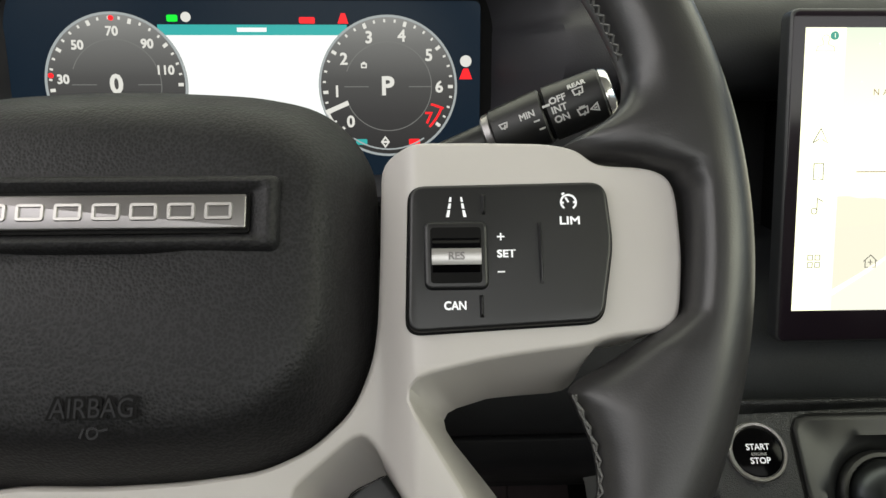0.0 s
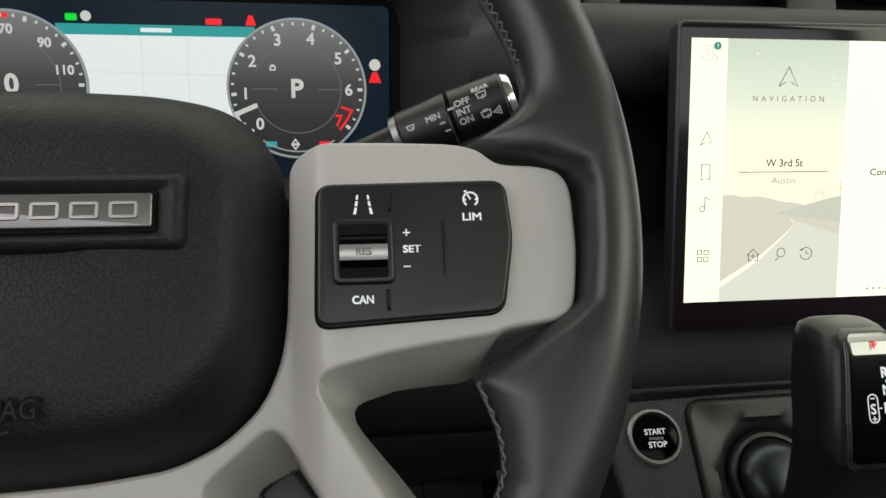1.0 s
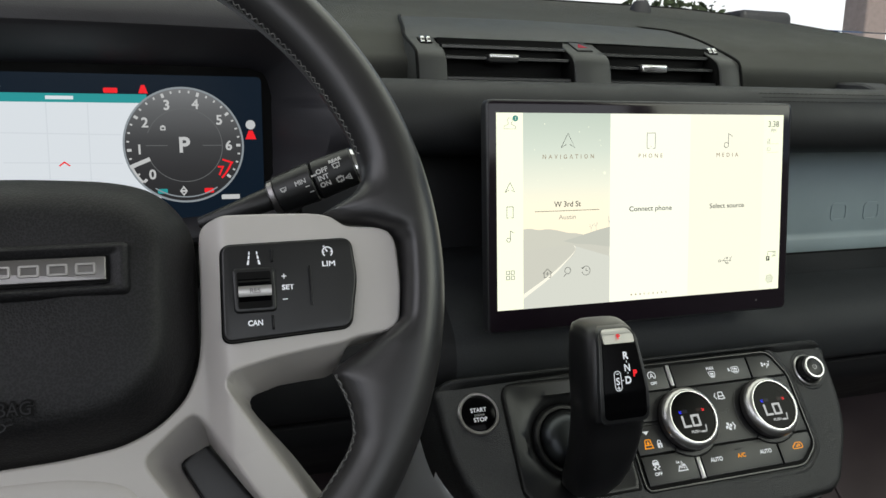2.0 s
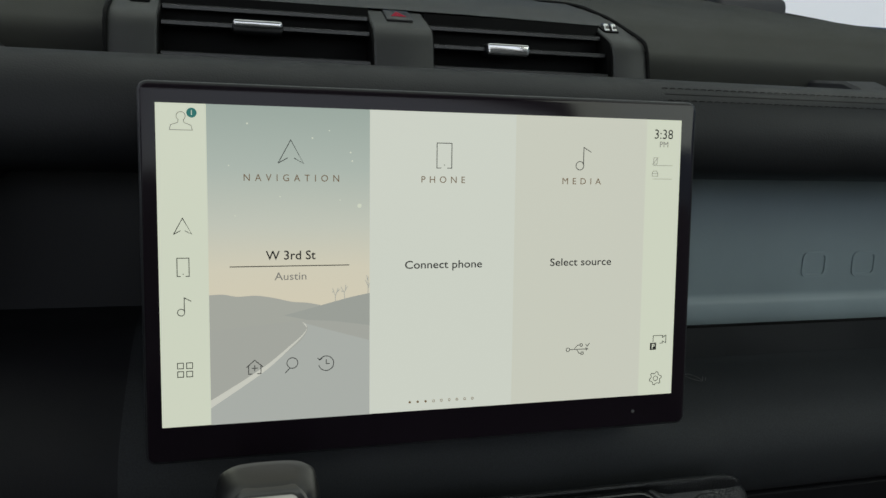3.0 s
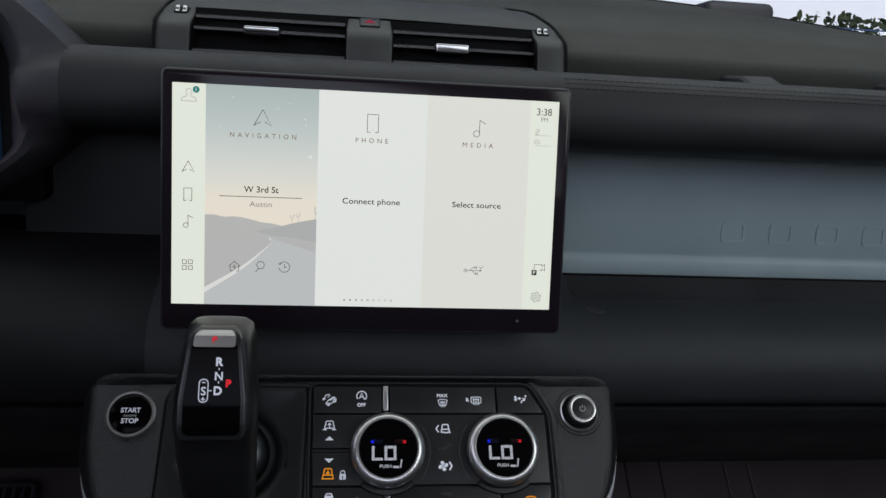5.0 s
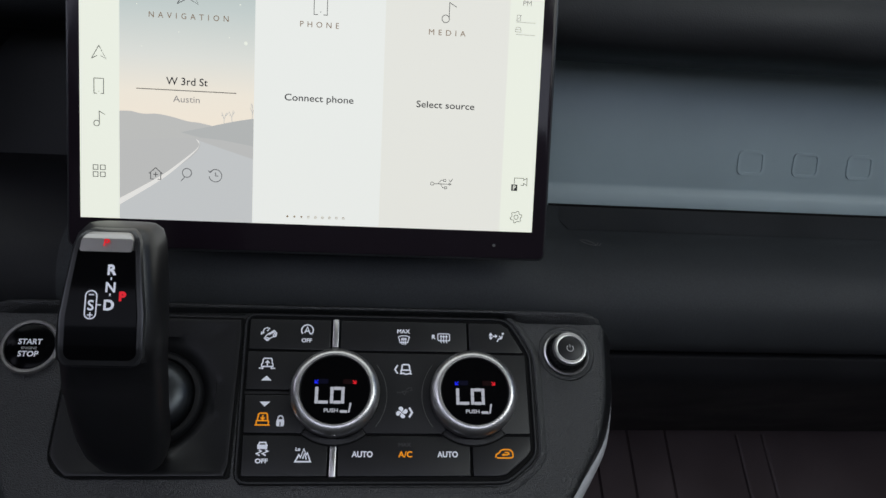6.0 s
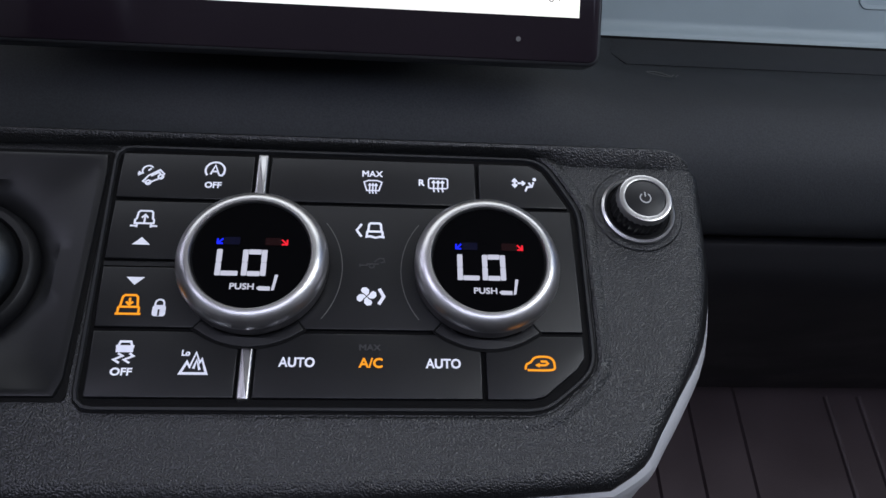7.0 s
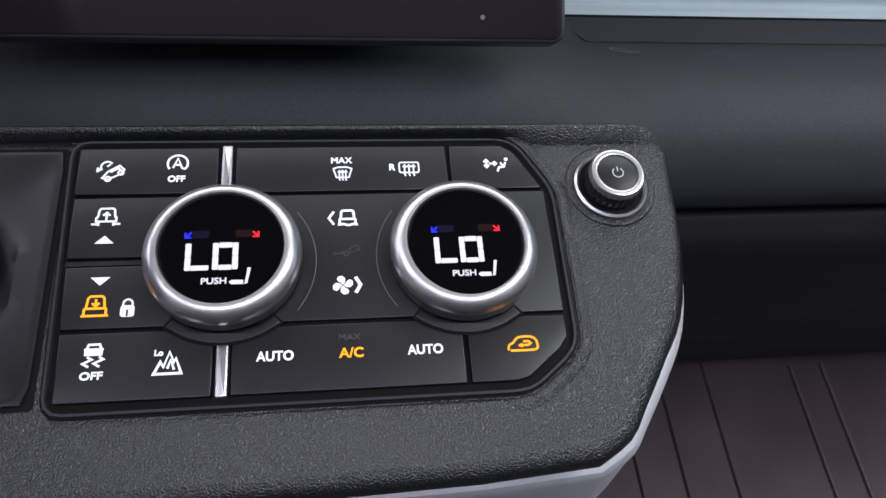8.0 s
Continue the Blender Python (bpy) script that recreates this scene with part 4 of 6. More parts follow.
part("hood_shell", rings(bmesh.new(), [smooth_line(l, 3, True) for l in (back, outer, middle, near, opening, deep)], False, False), HOOD_SKIN, binnacle)
part("lower_cowl", swept(smooth_line([(0.445, 0.768), (0.438, 0.745), (0.455, 0.722), (0.50, 0.705)], 5) + [(0.52, 0.70), (0.52, 0.775), (0.48, 0.775)], -0.33, -0.010), GAP, binnacle)

# ---- steering wheel ----
HX, HU = -0.113, 0.820
wheel = thing("steering_wheel", "black leather steering wheel with pale grey spokes", "steering wheel", (HX, HU, 0.10), WHEEL)


def mirrored(pts):
    return [(2 * HX - x, *rest) for x, *rest in pts]


# inner radius of the rim by angle: thumb rests swell above and below each spoke
SWELL = [(-90, 0.164), (-50, 0.165), (-33, 0.1675), (-30.5, 0.1665), (-28.5, 0.1635), (-26.5, 0.1595), (-24.5, 0.1540), (-23.0, 0.1500), (-22.0, 0.1475), (-20.5, 0.1495), (-18.5, 0.1545), (-15.5, 0.1620), (-12.6, 0.1700), (-11, 0.1740), (1, 0.1745), (3, 0.1710), (4.8, 0.1600), (6.5, 0.1440), (8.3, 0.1385), (9.2, 0.1445), (10.0, 0.1525), (11.2, 0.1592), (12.8, 0.1632), (14.6, 0.1650), (17.5, 0.1657), (21, 0.1658), (45, 0.165), (90, 0.164)]


def rim_inner(angle):
    a = (angle + 180) % 360 - 180
    a = 180 - a if a > 90 else (-180 - a if a < -90 else a)
    for (a0, r0), (a1, r1) in zip(SWELL, SWELL[1:]):
        if a0 <= a <= a1:
            t = (a - a0) / (a1 - a0)
            return r0 + (r1 - r0) * t
    return 0.162


loops = []
for j in range(600):
    a = radians(j * 0.6)
    r0, r1 = rim_inner(j * 0.6), 0.1955
    mid, half = (r0 + r1) / 2, (r1 - r0) / 2
    wide = max(0.0, (half - 0.0160) / 0.012)
    loop = []
    for k in range(24):
        s = 2 * math.pi * k / 24
        c, d = math.cos(s), math.sin(s)
        e = 0.96
        r = 0.1805 + (0.0150 if c > 0 else 0.1805 - r0) * math.copysign(abs(c) ** e, c)
        lean = 0.55 * wide * max(0.0, -c) ** 2 * 0.012
        n = 0.1330 + (0.0155 - 0.004 * wide * max(0.0, -c)) * math.copysign(abs(d) ** e, d) - lean
        loop.append((HX + r * math.cos(a), HU + r * math.sin(a), n))
    loops.append(loop)
loops.append(loops[0])
bm = rings(bmesh.new(), loops, False, False)
bmesh.ops.remove_doubles(bm, verts=bm.verts, dist=1e-6)
rim = part("rim", bm, RIM_LEATHER, wheel, "black leather rim with swollen thumb rests")
for a0, a1 in ((17, 163), (-22.5, -60), (202.5, 240)):
    bm = bmesh.new()
    count = int(abs(a1 - a0) * 0.163 * math.pi / 180 / 0.0036)
    for j in range(count):
        for side, flip in ((0, 1), (1, -1)):
            p = []
            for s in (0.0, 0.5, 1.0):
                ang = a0 + (a1 - a0) * (j + s) / count
                r = rim_inner(ang)
                q = (s - 0.5) * flip
                r += 0.0009 * abs(q) - 0.0001
                p.append((HX + r * math.cos(radians(ang)), HU + r * math.sin(radians(ang)), 0.1352 + 0.0046 * q))
            tube(p, 0.00042, 4, bm)
    part("stitching", bm, THREAD, rim, "grey cross stitching")

ARM = [(-0.0311, 0.8372), (-0.0221, 0.8398), (0.0000, 0.8398), (0.0209, 0.8393), (0.0291, 0.8374), (0.0335, 0.8335), (0.0370, 0.8320), (0.0502, 0.8315), (0.0566, 0.8289), (0.0592, 0.8235), (0.0594, 0.8033), (0.0570, 0.7850), (0.0529, 0.7808), (0.0345, 0.7788), (0.0300, 0.7768), (0.0150, 0.7752), (0.0030, 0.7735), (-0.0030, 0.7725), (-0.0262, 0.7672), (-0.0040, 0.7310), (0.0230, 0.6900), (0.0110, 0.6830), (-0.0125, 0.7150), (-0.0310, 0.7460), (-0.0370, 0.7540)]
ARM_END = [(-0.0520, 0.7490), (-0.0400, 0.7596), (-0.0342, 0.7730), (-0.0324, 0.7850), (-0.0316, 0.8050)]
SHORT_TAIL = [(-0.0600, 0.7340), (-0.0690, 0.7400)]
CHIN_TAIL = [(-0.0590, 0.7358), (-0.0490, 0.7210), (-0.0390, 0.7050), (-0.0480, 0.6850), (-0.1780, 0.6850), (-0.1680, 0.7360), (-0.1361, 0.7402), (-0.1130, 0.7394), (-0.0899, 0.7402), (-0.0667, 0.7428)]
# how far the lower edge of the spoke lies beyond its face, point by point
SKIRT = {0: (0, 0.0030), 1: (0, 0.0032), 2: (0, 0.0032), 3: (0, 0.0030), 4: (0.001, 0.0025), 14: (0, -0.0118), 15: (0, -0.0110), 16: (0, -0.0102), 17: (0.004, -0.0098), 18: (0.0105, -0.0092), 19: (0.0095, 0.0), 20: (0.0095, 0.0), 22: (-0.002, 0.0), 23: (-0.003, -0.002), 24: (0.0090, -0.0140)}
CHIN_SKIRT = {25: (0.0135, -0.0035), 26: (0.0105, 0.0), 27: (0.0100, 0.0), 28: (0.0060, 0.0)}


def face_n(x, y):
    t = min(1.0, max(0.0, (-0.0195 - x) / 0.0135))
    return 0.1380 - 0.0060 * max(0.0, (0.760 - y) / 0.06) - 0.012 * t * t * (3 - 2 * t)


for flip, tail, more in ((False, CHIN_TAIL, CHIN_SKIRT), (True, SHORT_TAIL, {})):
    arm, skirt = ARM + tail + ARM_END, {**SKIRT, **more}
    low = [(x + skirt.get(k, (0, 0))[0], y + skirt.get(k, (0, 0))[1]) for k, (x, y) in enumerate(arm)]
    low, arm = filleted(low, 0.006, 4, {18: 0.011}), filleted(arm, 0.006, 4, {18: 0.010})
    loops = [[(x, y, 0.096) for x, y in low], [(x, y, 0.106) for x, y in low]]
    loops += [[(x, y, 0.138 - drop) for x, y in inset(arm, d)] for d, drop in ((0.0, 0.0018), (0.0004, 0.0008), (0.0011, 0.0001), (0.0018, 0.0))]
    bm = rings(bmesh.new(), loops, False, True)
    for cut in [((-0.0195 - 0.0015 * k, 0, 0), (1, 0, 0)) for k in range(10)] + [((0, 0.760, 0), (0, 1, 0)), ((0, 0.7726, 0), (0, 1, 0))]:
        bmesh.ops.bisect_plane(bm, geom=bm.verts[:] + bm.edges[:] + bm.faces[:], plane_co=cut[0], plane_no=cut[1])
    for v in bm.verts:
        if v.co.z > 0.1:
            v.co.z += face_n(v.co.x, v.co.y) - 0.138
        if flip:
            v.co.x = 2 * HX - v.co.x
    bmesh.ops.triangulate(bm, faces=[f for f in bm.faces if len(f.verts) > 4])
    part("spoke", bm, GREY_TRIM, wheel, "pale grey painted spoke")
ridge = [(-0.113, 0.7332), (-0.0899, 0.7325), (-0.0747, 0.7298), (-0.0645, 0.7262), (-0.0590, 0.7185), (-0.0490, 0.7020), (-0.0560, 0.6880), (-0.113, 0.6880)]
ridge = filleted(ridge + mirrored(ridge[1:-1])[::-1], 0.005)
loops = [[(x, u, face_n(x, u) + n) for x, u in inset(ridge, d)] for d, n in ((-0.0010, -0.0012), (0.0, 0.0001), (0.0010, 0.0009), (0.0024, 0.0015), (0.0040, 0.0017))]
part("chin", rings(bmesh.new(), loops, False, True), GREY_TRIM, wheel, "raised pale grey face of the lower spoke")
part("spoke_filler", slab([(-0.0470, 0.7325), (-0.0330, 0.7440), (0.0020, 0.6950), (-0.0200, 0.6800)], 0.070, 0.093, 0.004, 4), BUTTON, wheel, "dark satin insert in the spoke")
part("hub_back", slab(disc(HX, 0.795, 0.062, 40), 0.02, 0.108, 0.01), SOFT, wheel)

PAD_EDGE = [(-0.113, 0.8615), (-0.0900, 0.8607), (-0.0691, 0.8590), (-0.0530, 0.8553), (-0.0420, 0.8485), (-0.0348, 0.8390), (-0.0328, 0.8250), (-0.0328, 0.8050), (-0.0332, 0.7850), (-0.0348, 0.7730), (-0.0400, 0.7600), (-0.0510, 0.7488), (-0.0667, 0.7418), (-0.0899, 0.7392)]
PAD_EDGE = [(x, u + 0.0058 * min(1.0, max(0.0, (u - 0.836) / 0.022))) for x, u in PAD_EDGE]
PAD_EDGE = smooth_line(PAD_EDGE + [(-0.113, 0.7384)] + mirrored(PAD_EDGE[1:])[::-1], 5, True)


def pad_ring(d, n):
    c = 0.7995
    return [(HX + (x - HX) * (1 - d / 0.080), c + (u - c) * (1 - d / 0.0612), n - 0.10 * max(0.0, u - 0.835) * (1 if d < 0.02 else 0.6)) for x, u in PAD_EDGE]


PROFILE = [(0.0010, 0.100), (0.0, 0.110), (0.0006, 0.1165), (0.0030, 0.1235), (0.0070, 0.1305), (0.0118, 0.1372), (0.0150, 0.1408), (0.0176, 0.1425), (0.0212, 0.1435), (0.0300, 0.1446), (0.045, 0.1455), (0.058, 0.1458)]
cover = part("airbag_cover", rings(bmesh.new(), [pad_ring(d, n) for d, n in PROFILE]), LEATHER, wheel, "black grained airbag cover")
BAR = (-0.1575, 0.8107, -0.0686, 0.8209)
loops = []
for side, tall, n in ((0.0092, 0.0064, 0.1440), (0.0086, 0.0058, 0.1459), (0.0072, 0.0046, 0.1474), (0.0060, 0.0036, 0.1477), (0.0048, 0.0028, 0.1472), (0.0006, 0.0008, 0.1449)):
    loops.append([(x, u, n) for x, u in rrect(BAR[0] - side, BAR[1] - tall, BAR[2] + side, BAR[3] + tall, 0.0010 + 0.3 * tall)])
part("badge_surround", rings(bmesh.new(), loops, False, False), LEATHER, cover)
part("badge_recess", slab(rrect(BAR[0] - 0.0008, BAR[1] - 0.0010, BAR[2] + 0.0008, BAR[3] + 0.0010, 0.0010), 0.1430, 0.1460), GAP, cover)
badge = part("badge", slab(rrect(*BAR, 0.0006), 0.1445, 0.1472, 0.0007), DARK_CHROME, cover, "dark brushed metal badge")
for j in range(8):
    x = -0.1540 + 0.01045 * j
    mark = filleted([(x + 0.0004, 0.8131), (x + 0.0086, 0.8131), (x + 0.0086, 0.8185), (x + 0.0004, 0.8185)], 0.0012, 3)
    loops = [[(px, pu, n) for px, pu in inset(mark, d)] for d, n in ((0.0, 0.1470), (0.0003, 0.1477), (0.0011, 0.1477), (0.0014, 0.1470))]
    part("raised_mark", rings(bmesh.new(), loops, False, False), BALL_GREY, badge)
# Wider black copy underneath paints the shadowed edge of the embossed letters.
lettering("AIRBAG", -0.1078, 0.7618, 0.0052, 0.14612, GAP, cover, width=0.0228, bold=0.0008)
lettering("AIRBAG", -0.1078, 0.7618, 0.0051, 0.14632, SHROUD, cover, width=0.0219)
symbol(-0.1068, 0.7552, 0.0020, [arc(-0.2, 0, 0.7, 0, 360, 12), [(0.6, 0.3), (1.8, 0.5)], [(-1.8, -0.6), (-1.4, 0.6)]], 0.1459, SHROUD, cover, 0.0006)

# switches on the right-hand spoke
SWITCH = [(-0.0233, 0.7811), (0.0332, 0.7838), (0.0376, 0.8070), (0.0364, 0.8256), (-0.0222, 0.8246)]
SWITCH = filleted(SWITCH, 0.0045, 6)
part("switch_gap", slab(inset(SWITCH, -0.0007), 0.128, 0.1384), GAP, wheel)
pack = part("switch_pack", slab(SWITCH, 0.130, 0.1412, 0.0012, 4), BUTTON, wheel, "matt black cruise control switches")
SF = 0.1413
for dash_pts in [[(-0.95, -0.95), (-0.65, -0.95), (-0.55, -0.3), (-0.80, -0.3)], [(-0.78, -0.15), (-0.52, -0.15), (-0.46, 0.35), (-0.68, 0.35)], [(-0.66, 0.5), (-0.44, 0.5), (-0.40, 0.95), (-0.58, 0.95)], [(0.65, -0.95), (0.95, -0.95), (0.80, -0.3), (0.55, -0.3)], [(0.52, -0.15), (0.78, -0.15), (0.68, 0.35), (0.46, 0.35)], [(0.44, 0.5), (0.66, 0.5), (0.58, 0.95), (0.40, 0.95)]]:
    symbol(-0.0086, 0.8180, 0.0032, [], SF, PRINT, pack, fills=[dash_pts])
symbol(0.0249, 0.8192, 0.0025, [arc(0, 0, 0.9, -55, 235, 18), [(0.0, 0.0), (-0.35, 0.6)], [(-0.75, 0.95), (-0.45, 1.15)], [(0.55, 0.0), (0.8, 0.0)], [(-0.55, -0.05), (-0.8, -0.05)]], SF, PRINT, pack, 0.0006)
lettering("LIM", 0.0250, 0.8136, 0.0023, SF + 0.0001, PRINT, pack, bold=0.00014, width=0.0058)
lettering("SET", 0.0058, 0.8038, 0.0021, SF + 0.0001, PRINT, pack, bold=0.00014, width=0.0053)
lettering("CAN", -0.0095, 0.7887, 0.0023, SF + 0.0001, PRINT, pack, bold=0.00014, width=0.0062)
symbol(0.0043, 0.8089, 0.0011, [[(-1, 0), (1, 0)], [(0, -1), (0, 1)]], SF, PRINT, pack, 0.00042)
symbol(0.0041, 0.7984, 0.0011, [[(-1, 0), (1, 0)]], SF, PRINT, pack, 0.00042)
for x, u, h in ((-0.0006, 0.8188, 0.0033), (-0.0019, 0.7884, 0.0034), (0.0159, 0.8040, 0.0098)):
    bm = rings(bmesh.new(), [[(x - 0.0007, u - h, SF - 0.0003), (x + 0.0007, u - h, SF - 0.0003), (x + 0.0007, u + h, SF - 0.0003), (x - 0.0007, u + h, SF - 0.0003)], [(x - 0.0001, u - h * 0.7, SF + 0.0009), (x + 0.0002, u - h * 0.7, SF + 0.0009), (x + 0.0002, u + h * 0.7, SF + 0.0009), (x - 0.0001, u + h * 0.7, SF + 0.0009)]])
    part("ridge", bm, BUTTON, pack)
part("roller_surround", slab(rrect(-0.0182, 0.7932, 0.0004, 0.8135, 0.0022), 0.138, SF + 0.0012, 0.0012), BUTTON, pack)
part("roller_pocket", slab(rrect(-0.0164, 0.7950, -0.0016, 0.8115, 0.0010), 0.139, SF + 0.0014), GAP, pack)
bm = bmesh.new()
roller = part("roller", rings(bm, [[(x, 0.8032 + 0.0064 * math.cos(2 * math.pi * i / 28), 0.1392 + 0.0058 * math.sin(2 * math.pi * i / 28)) for i in range(28)] for x in (-0.0158, -0.0022)]), GLOSS, pack)
bm = bmesh.new()
band = [(0.8032 + 0.0068 * math.cos(radians(a)), 0.1392 + 0.0064 * math.sin(radians(a))) for a in (78, 86, 94, 102, 110, 118)] + [(0.8032 + 0.0050 * math.cos(radians(a)), 0.1392 + 0.0048 * math.sin(radians(a))) for a in (118, 98, 78)]
part("roller_band", rings(bm, [[(x, u, n) for u, n in band] for x in (-0.0161, -0.0019)]), BALL_GREY, pack, "silver band")
lettering("RES", -0.0090, 0.8024, 0.0021, 0.1458, DARK_CHROME, pack, bold=0.0001)

# ---- steering column and wiper stalk ----
column = thing("steering_column", "black plastic shroud round the steering column", "column shroud", (HX, 0.80, -0.02), WHEEL)
part("shroud", slab(rrect(HX - 0.055, 0.735, HX + 0.055, 0.855, 0.02), -0.05, 0.070, 0.015), SHROUD, column)
tip, root = Vector((0.0619, 0.3186, 0.8334)), Vector((-0.0286, 0.3394, 0.7963))
along = (tip - root).normalized()
face = (Vector((0.0, -0.95, 0.30)) - along * along.dot(Vector((0.0, -0.95, 0.30)))).normalized()
STALK = Matrix((along, face.cross(along), face)).transposed().to_4x4()
stalk = thing("wiper_stalk", "black wiper stalk with white symbols and a chrome tip", "stalk", STALK.inverted() @ root, STALK)
R0 = STALK.inverted() @ root
LEN = (tip - root).length


def barrel(a0, a1, r0, r1, squash=0.82, k=32):
    bm = bmesh.new()
    loops = []
    for a, s in ((a0, 0.90), (a0 + 0.0008, 1.0), (a1 - 0.0008, 1.0), (a1, 0.92)):
        r = (r0 + (r1 - r0) * (a - a0) / (a1 - a0)) * s
        loops.append([(R0.x + a, R0.y + r * math.cos(2 * math.pi * i / k), R0.z + squash * r * math.sin(2 * math.pi * i / k)) for i in range(k)])
    return rings(bm, loops)


part("stem", barrel(0.0, 0.0450, 0.0050, 0.0070), BUTTON, stalk)
part("collar", barrel(0.0446, 0.0490, 0.0098, 0.0104), DARK_CHROME, stalk, "dark satin metal collar")
sleeve = part("sleeve", barrel(0.0486, 0.0722, 0.0110, 0.0122), BUTTON, stalk)
part("joint", barrel(0.0718, 0.0736, 0.0110, 0.0110), GAP, stalk)
grip = part("twist_grip", barrel(0.0732, LEN - 0.0020, 0.0120, 0.0112), BUTTON, stalk)
part("end_cap", barrel(LEN - 0.0024, LEN + 0.0016, 0.0110, 0.0092), CHROME, stalk, "chrome end cap")


def on_stalk(a, v, q=0.0120):
    return R0.x + a, R0.y + v, R0.z + 0.82 * math.sqrt(max(0.0, q * q - v * v)) + 0.0002


def stalk_piece(ob, v, q=0.0120):
    """Turns a flat piece to lie on the round of the stalk."""
    at = OFFSET[stalk.name]
    x, y, n = on_stalk(0, v, q)
    pivot = Matrix.Translation(Vector((0, y, n)) - Vector((0, at.y, at.z)))
    ob.data.transform(pivot @ Matrix.Rotation(-math.asin(v / q), 4, "X") @ pivot.inverted())


for body, a, v, h in (("OFF", 0.0792, 0.0029, 0.0028), ("INT", 0.0789, -0.0011, 0.0028), ("ON", 0.0786, -0.0051, 0.0028), ("REAR", 0.0884, 0.0060, 0.0022)):
    x, y, n = on_stalk(a, v)
    stalk_piece(lettering(body, x, y, h, n, PRINT_GREY, grip, bold=0.00016), v)
for a, v, lines in ((0.0882, 0.0028, [[(-1, 0.6), (1, 0.6), (0.8, -0.6), (-0.8, -0.6), (-1, 0.6)], [(0, -1), (0.3, 0)]]), (0.0876, -0.0054, [[(-1, 0.5), (1, 0.5), (0.8, -0.7), (-0.8, -0.7), (-1, 0.5)], [(0, -1.1), (0.3, -0.2)], [(-0.6, 0.8), (0.6, 0.8)]]), (0.0926, -0.0060, [[(-0.9, 0), (0.6, 0.8), (0.6, -0.8), (-0.9, 0)], [(-0.2, 0), (0.4, 0)]])):
    x, y, n = on_stalk(a, v)
    stalk_piece(symbol(x, y, 0.0021, lines, n, PRINT_GREY, grip, 0.0006), v)
x, y, n = on_stalk(0.0652, 0.0011, 0.0118)
lettering("MIN", x, y, 0.0026, n, PRINT_GREY, sleeve, bold=0.00016)
for a, v in ((0.0684, -0.0026), (0.0696, -0.0062)):
    x, y, n = on_stalk(a, v, 0.0121)
    stalk_piece(symbol(x, y, 0.0013, [[(-1, 0), (1, 0)]], n, PRINT_GREY, sleeve, 0.0007), v)
x, y, n = on_stalk(0.0740, 0.0018, 0.0122)
symbol(x, y, 0.0016, [[(-1, 0), (1, 0)]], n, PRINT_GREY, grip, 0.0010)
x, y, n = on_stalk(0.0546, 0.0006, 0.0114)
symbol(x, y, 0.0019, [[(-0.9, 0.5), (0.9, 0.5), (0.6, -0.5), (-0.6, -0.5), (-0.9, 0.5)], [(0, -0.9), (0.3, 0.1)]], n, PRINT_GREY, sleeve, 0.0006)

# ---- centre console ----
MX = 0.2978
PF = 0.1390
console = thing("centre_console", "black textured centre console with a pale lower edge", "console", (MX, 0.63, 0.0), PANEL)
EDGE = [(0.4722, 0.7350), (0.4700, 0.7050), (0.4640, 0.6790), (0.4550, 0.6620), (0.4450, 0.6464), (0.4385, 0.6370), (0.4270, 0.6298)]
RIGHT = rrect(MX, 0.60, 0.4732, 0.7500, corners=(0, 0, 0.011, 0), k=6)
TOP = [p for p in RIGHT if p[1] > 0.72 and p[0] > 0.40]
half = [(MX, 0.6255), (0.34, 0.6259), (0.39, 0.6271)] + smooth_line(EDGE[::-1], 3) + TOP
OUTLINE = half + [(2 * MX - x, y) for x, y in half[::-1]][:-1]


def widened(pts, d, sink=0.0, left=0.0, right=0.0):
    """The outline drawn out sideways, more so at its lower corners, its lower side let down by sink."""
    out = []
    for x, y in pts:
        w = min(1.0, max(0.0, (0.715 - y) / 0.05))
        out.append((MX + (x - MX) * (1 + (d + (right if x > MX else left) * w) / 0.175), y - sink * min(1.0, max(0.0, (0.70 - y) / 0.05))))
    return out


loops = [[(x, y, n) for x, y in widened(OUTLINE, d, s)] for n, d, s in ((0.1120, 0.0100, -0.006), (0.1220, 0.0060, -0.005), (0.1290, 0.0022, -0.0015))]
loops += [[(x, y, PF - 0.0060 + 0.0060 * math.sin(math.pi / 2 * k / 5)) for x, y in inset(OUTLINE, 0.0060 * (1 - math.cos(math.pi / 2 * k / 5)))] for k in range(6)]
GATE = rrect(0.1725, 0.6560, 0.2618, 0.7420, corners=(0.014, 0.001, 0.001, 0.010))
bm = rings(bmesh.new(), loops, True, False)
bm.verts.ensure_lookup_table()
outer_ring = bm.verts[-len(OUTLINE):]
hole = [bm.verts.new((x, y, PF)) for x, y in GATE]
edges = [bm.edges.get((p, q)) for p, q in zip(outer_ring, outer_ring[1:] + outer_ring[:1])] + [bm.edges.new((p, q)) for p, q in zip(hole, hole[1:] + hole[:1])]
bmesh.ops.triangle_fill(bm, use_beauty=True, use_dissolve=False, edges=edges)
plate = part("fascia", bm, CONSOLE, console, "black textured plastic fascia")
loops = []
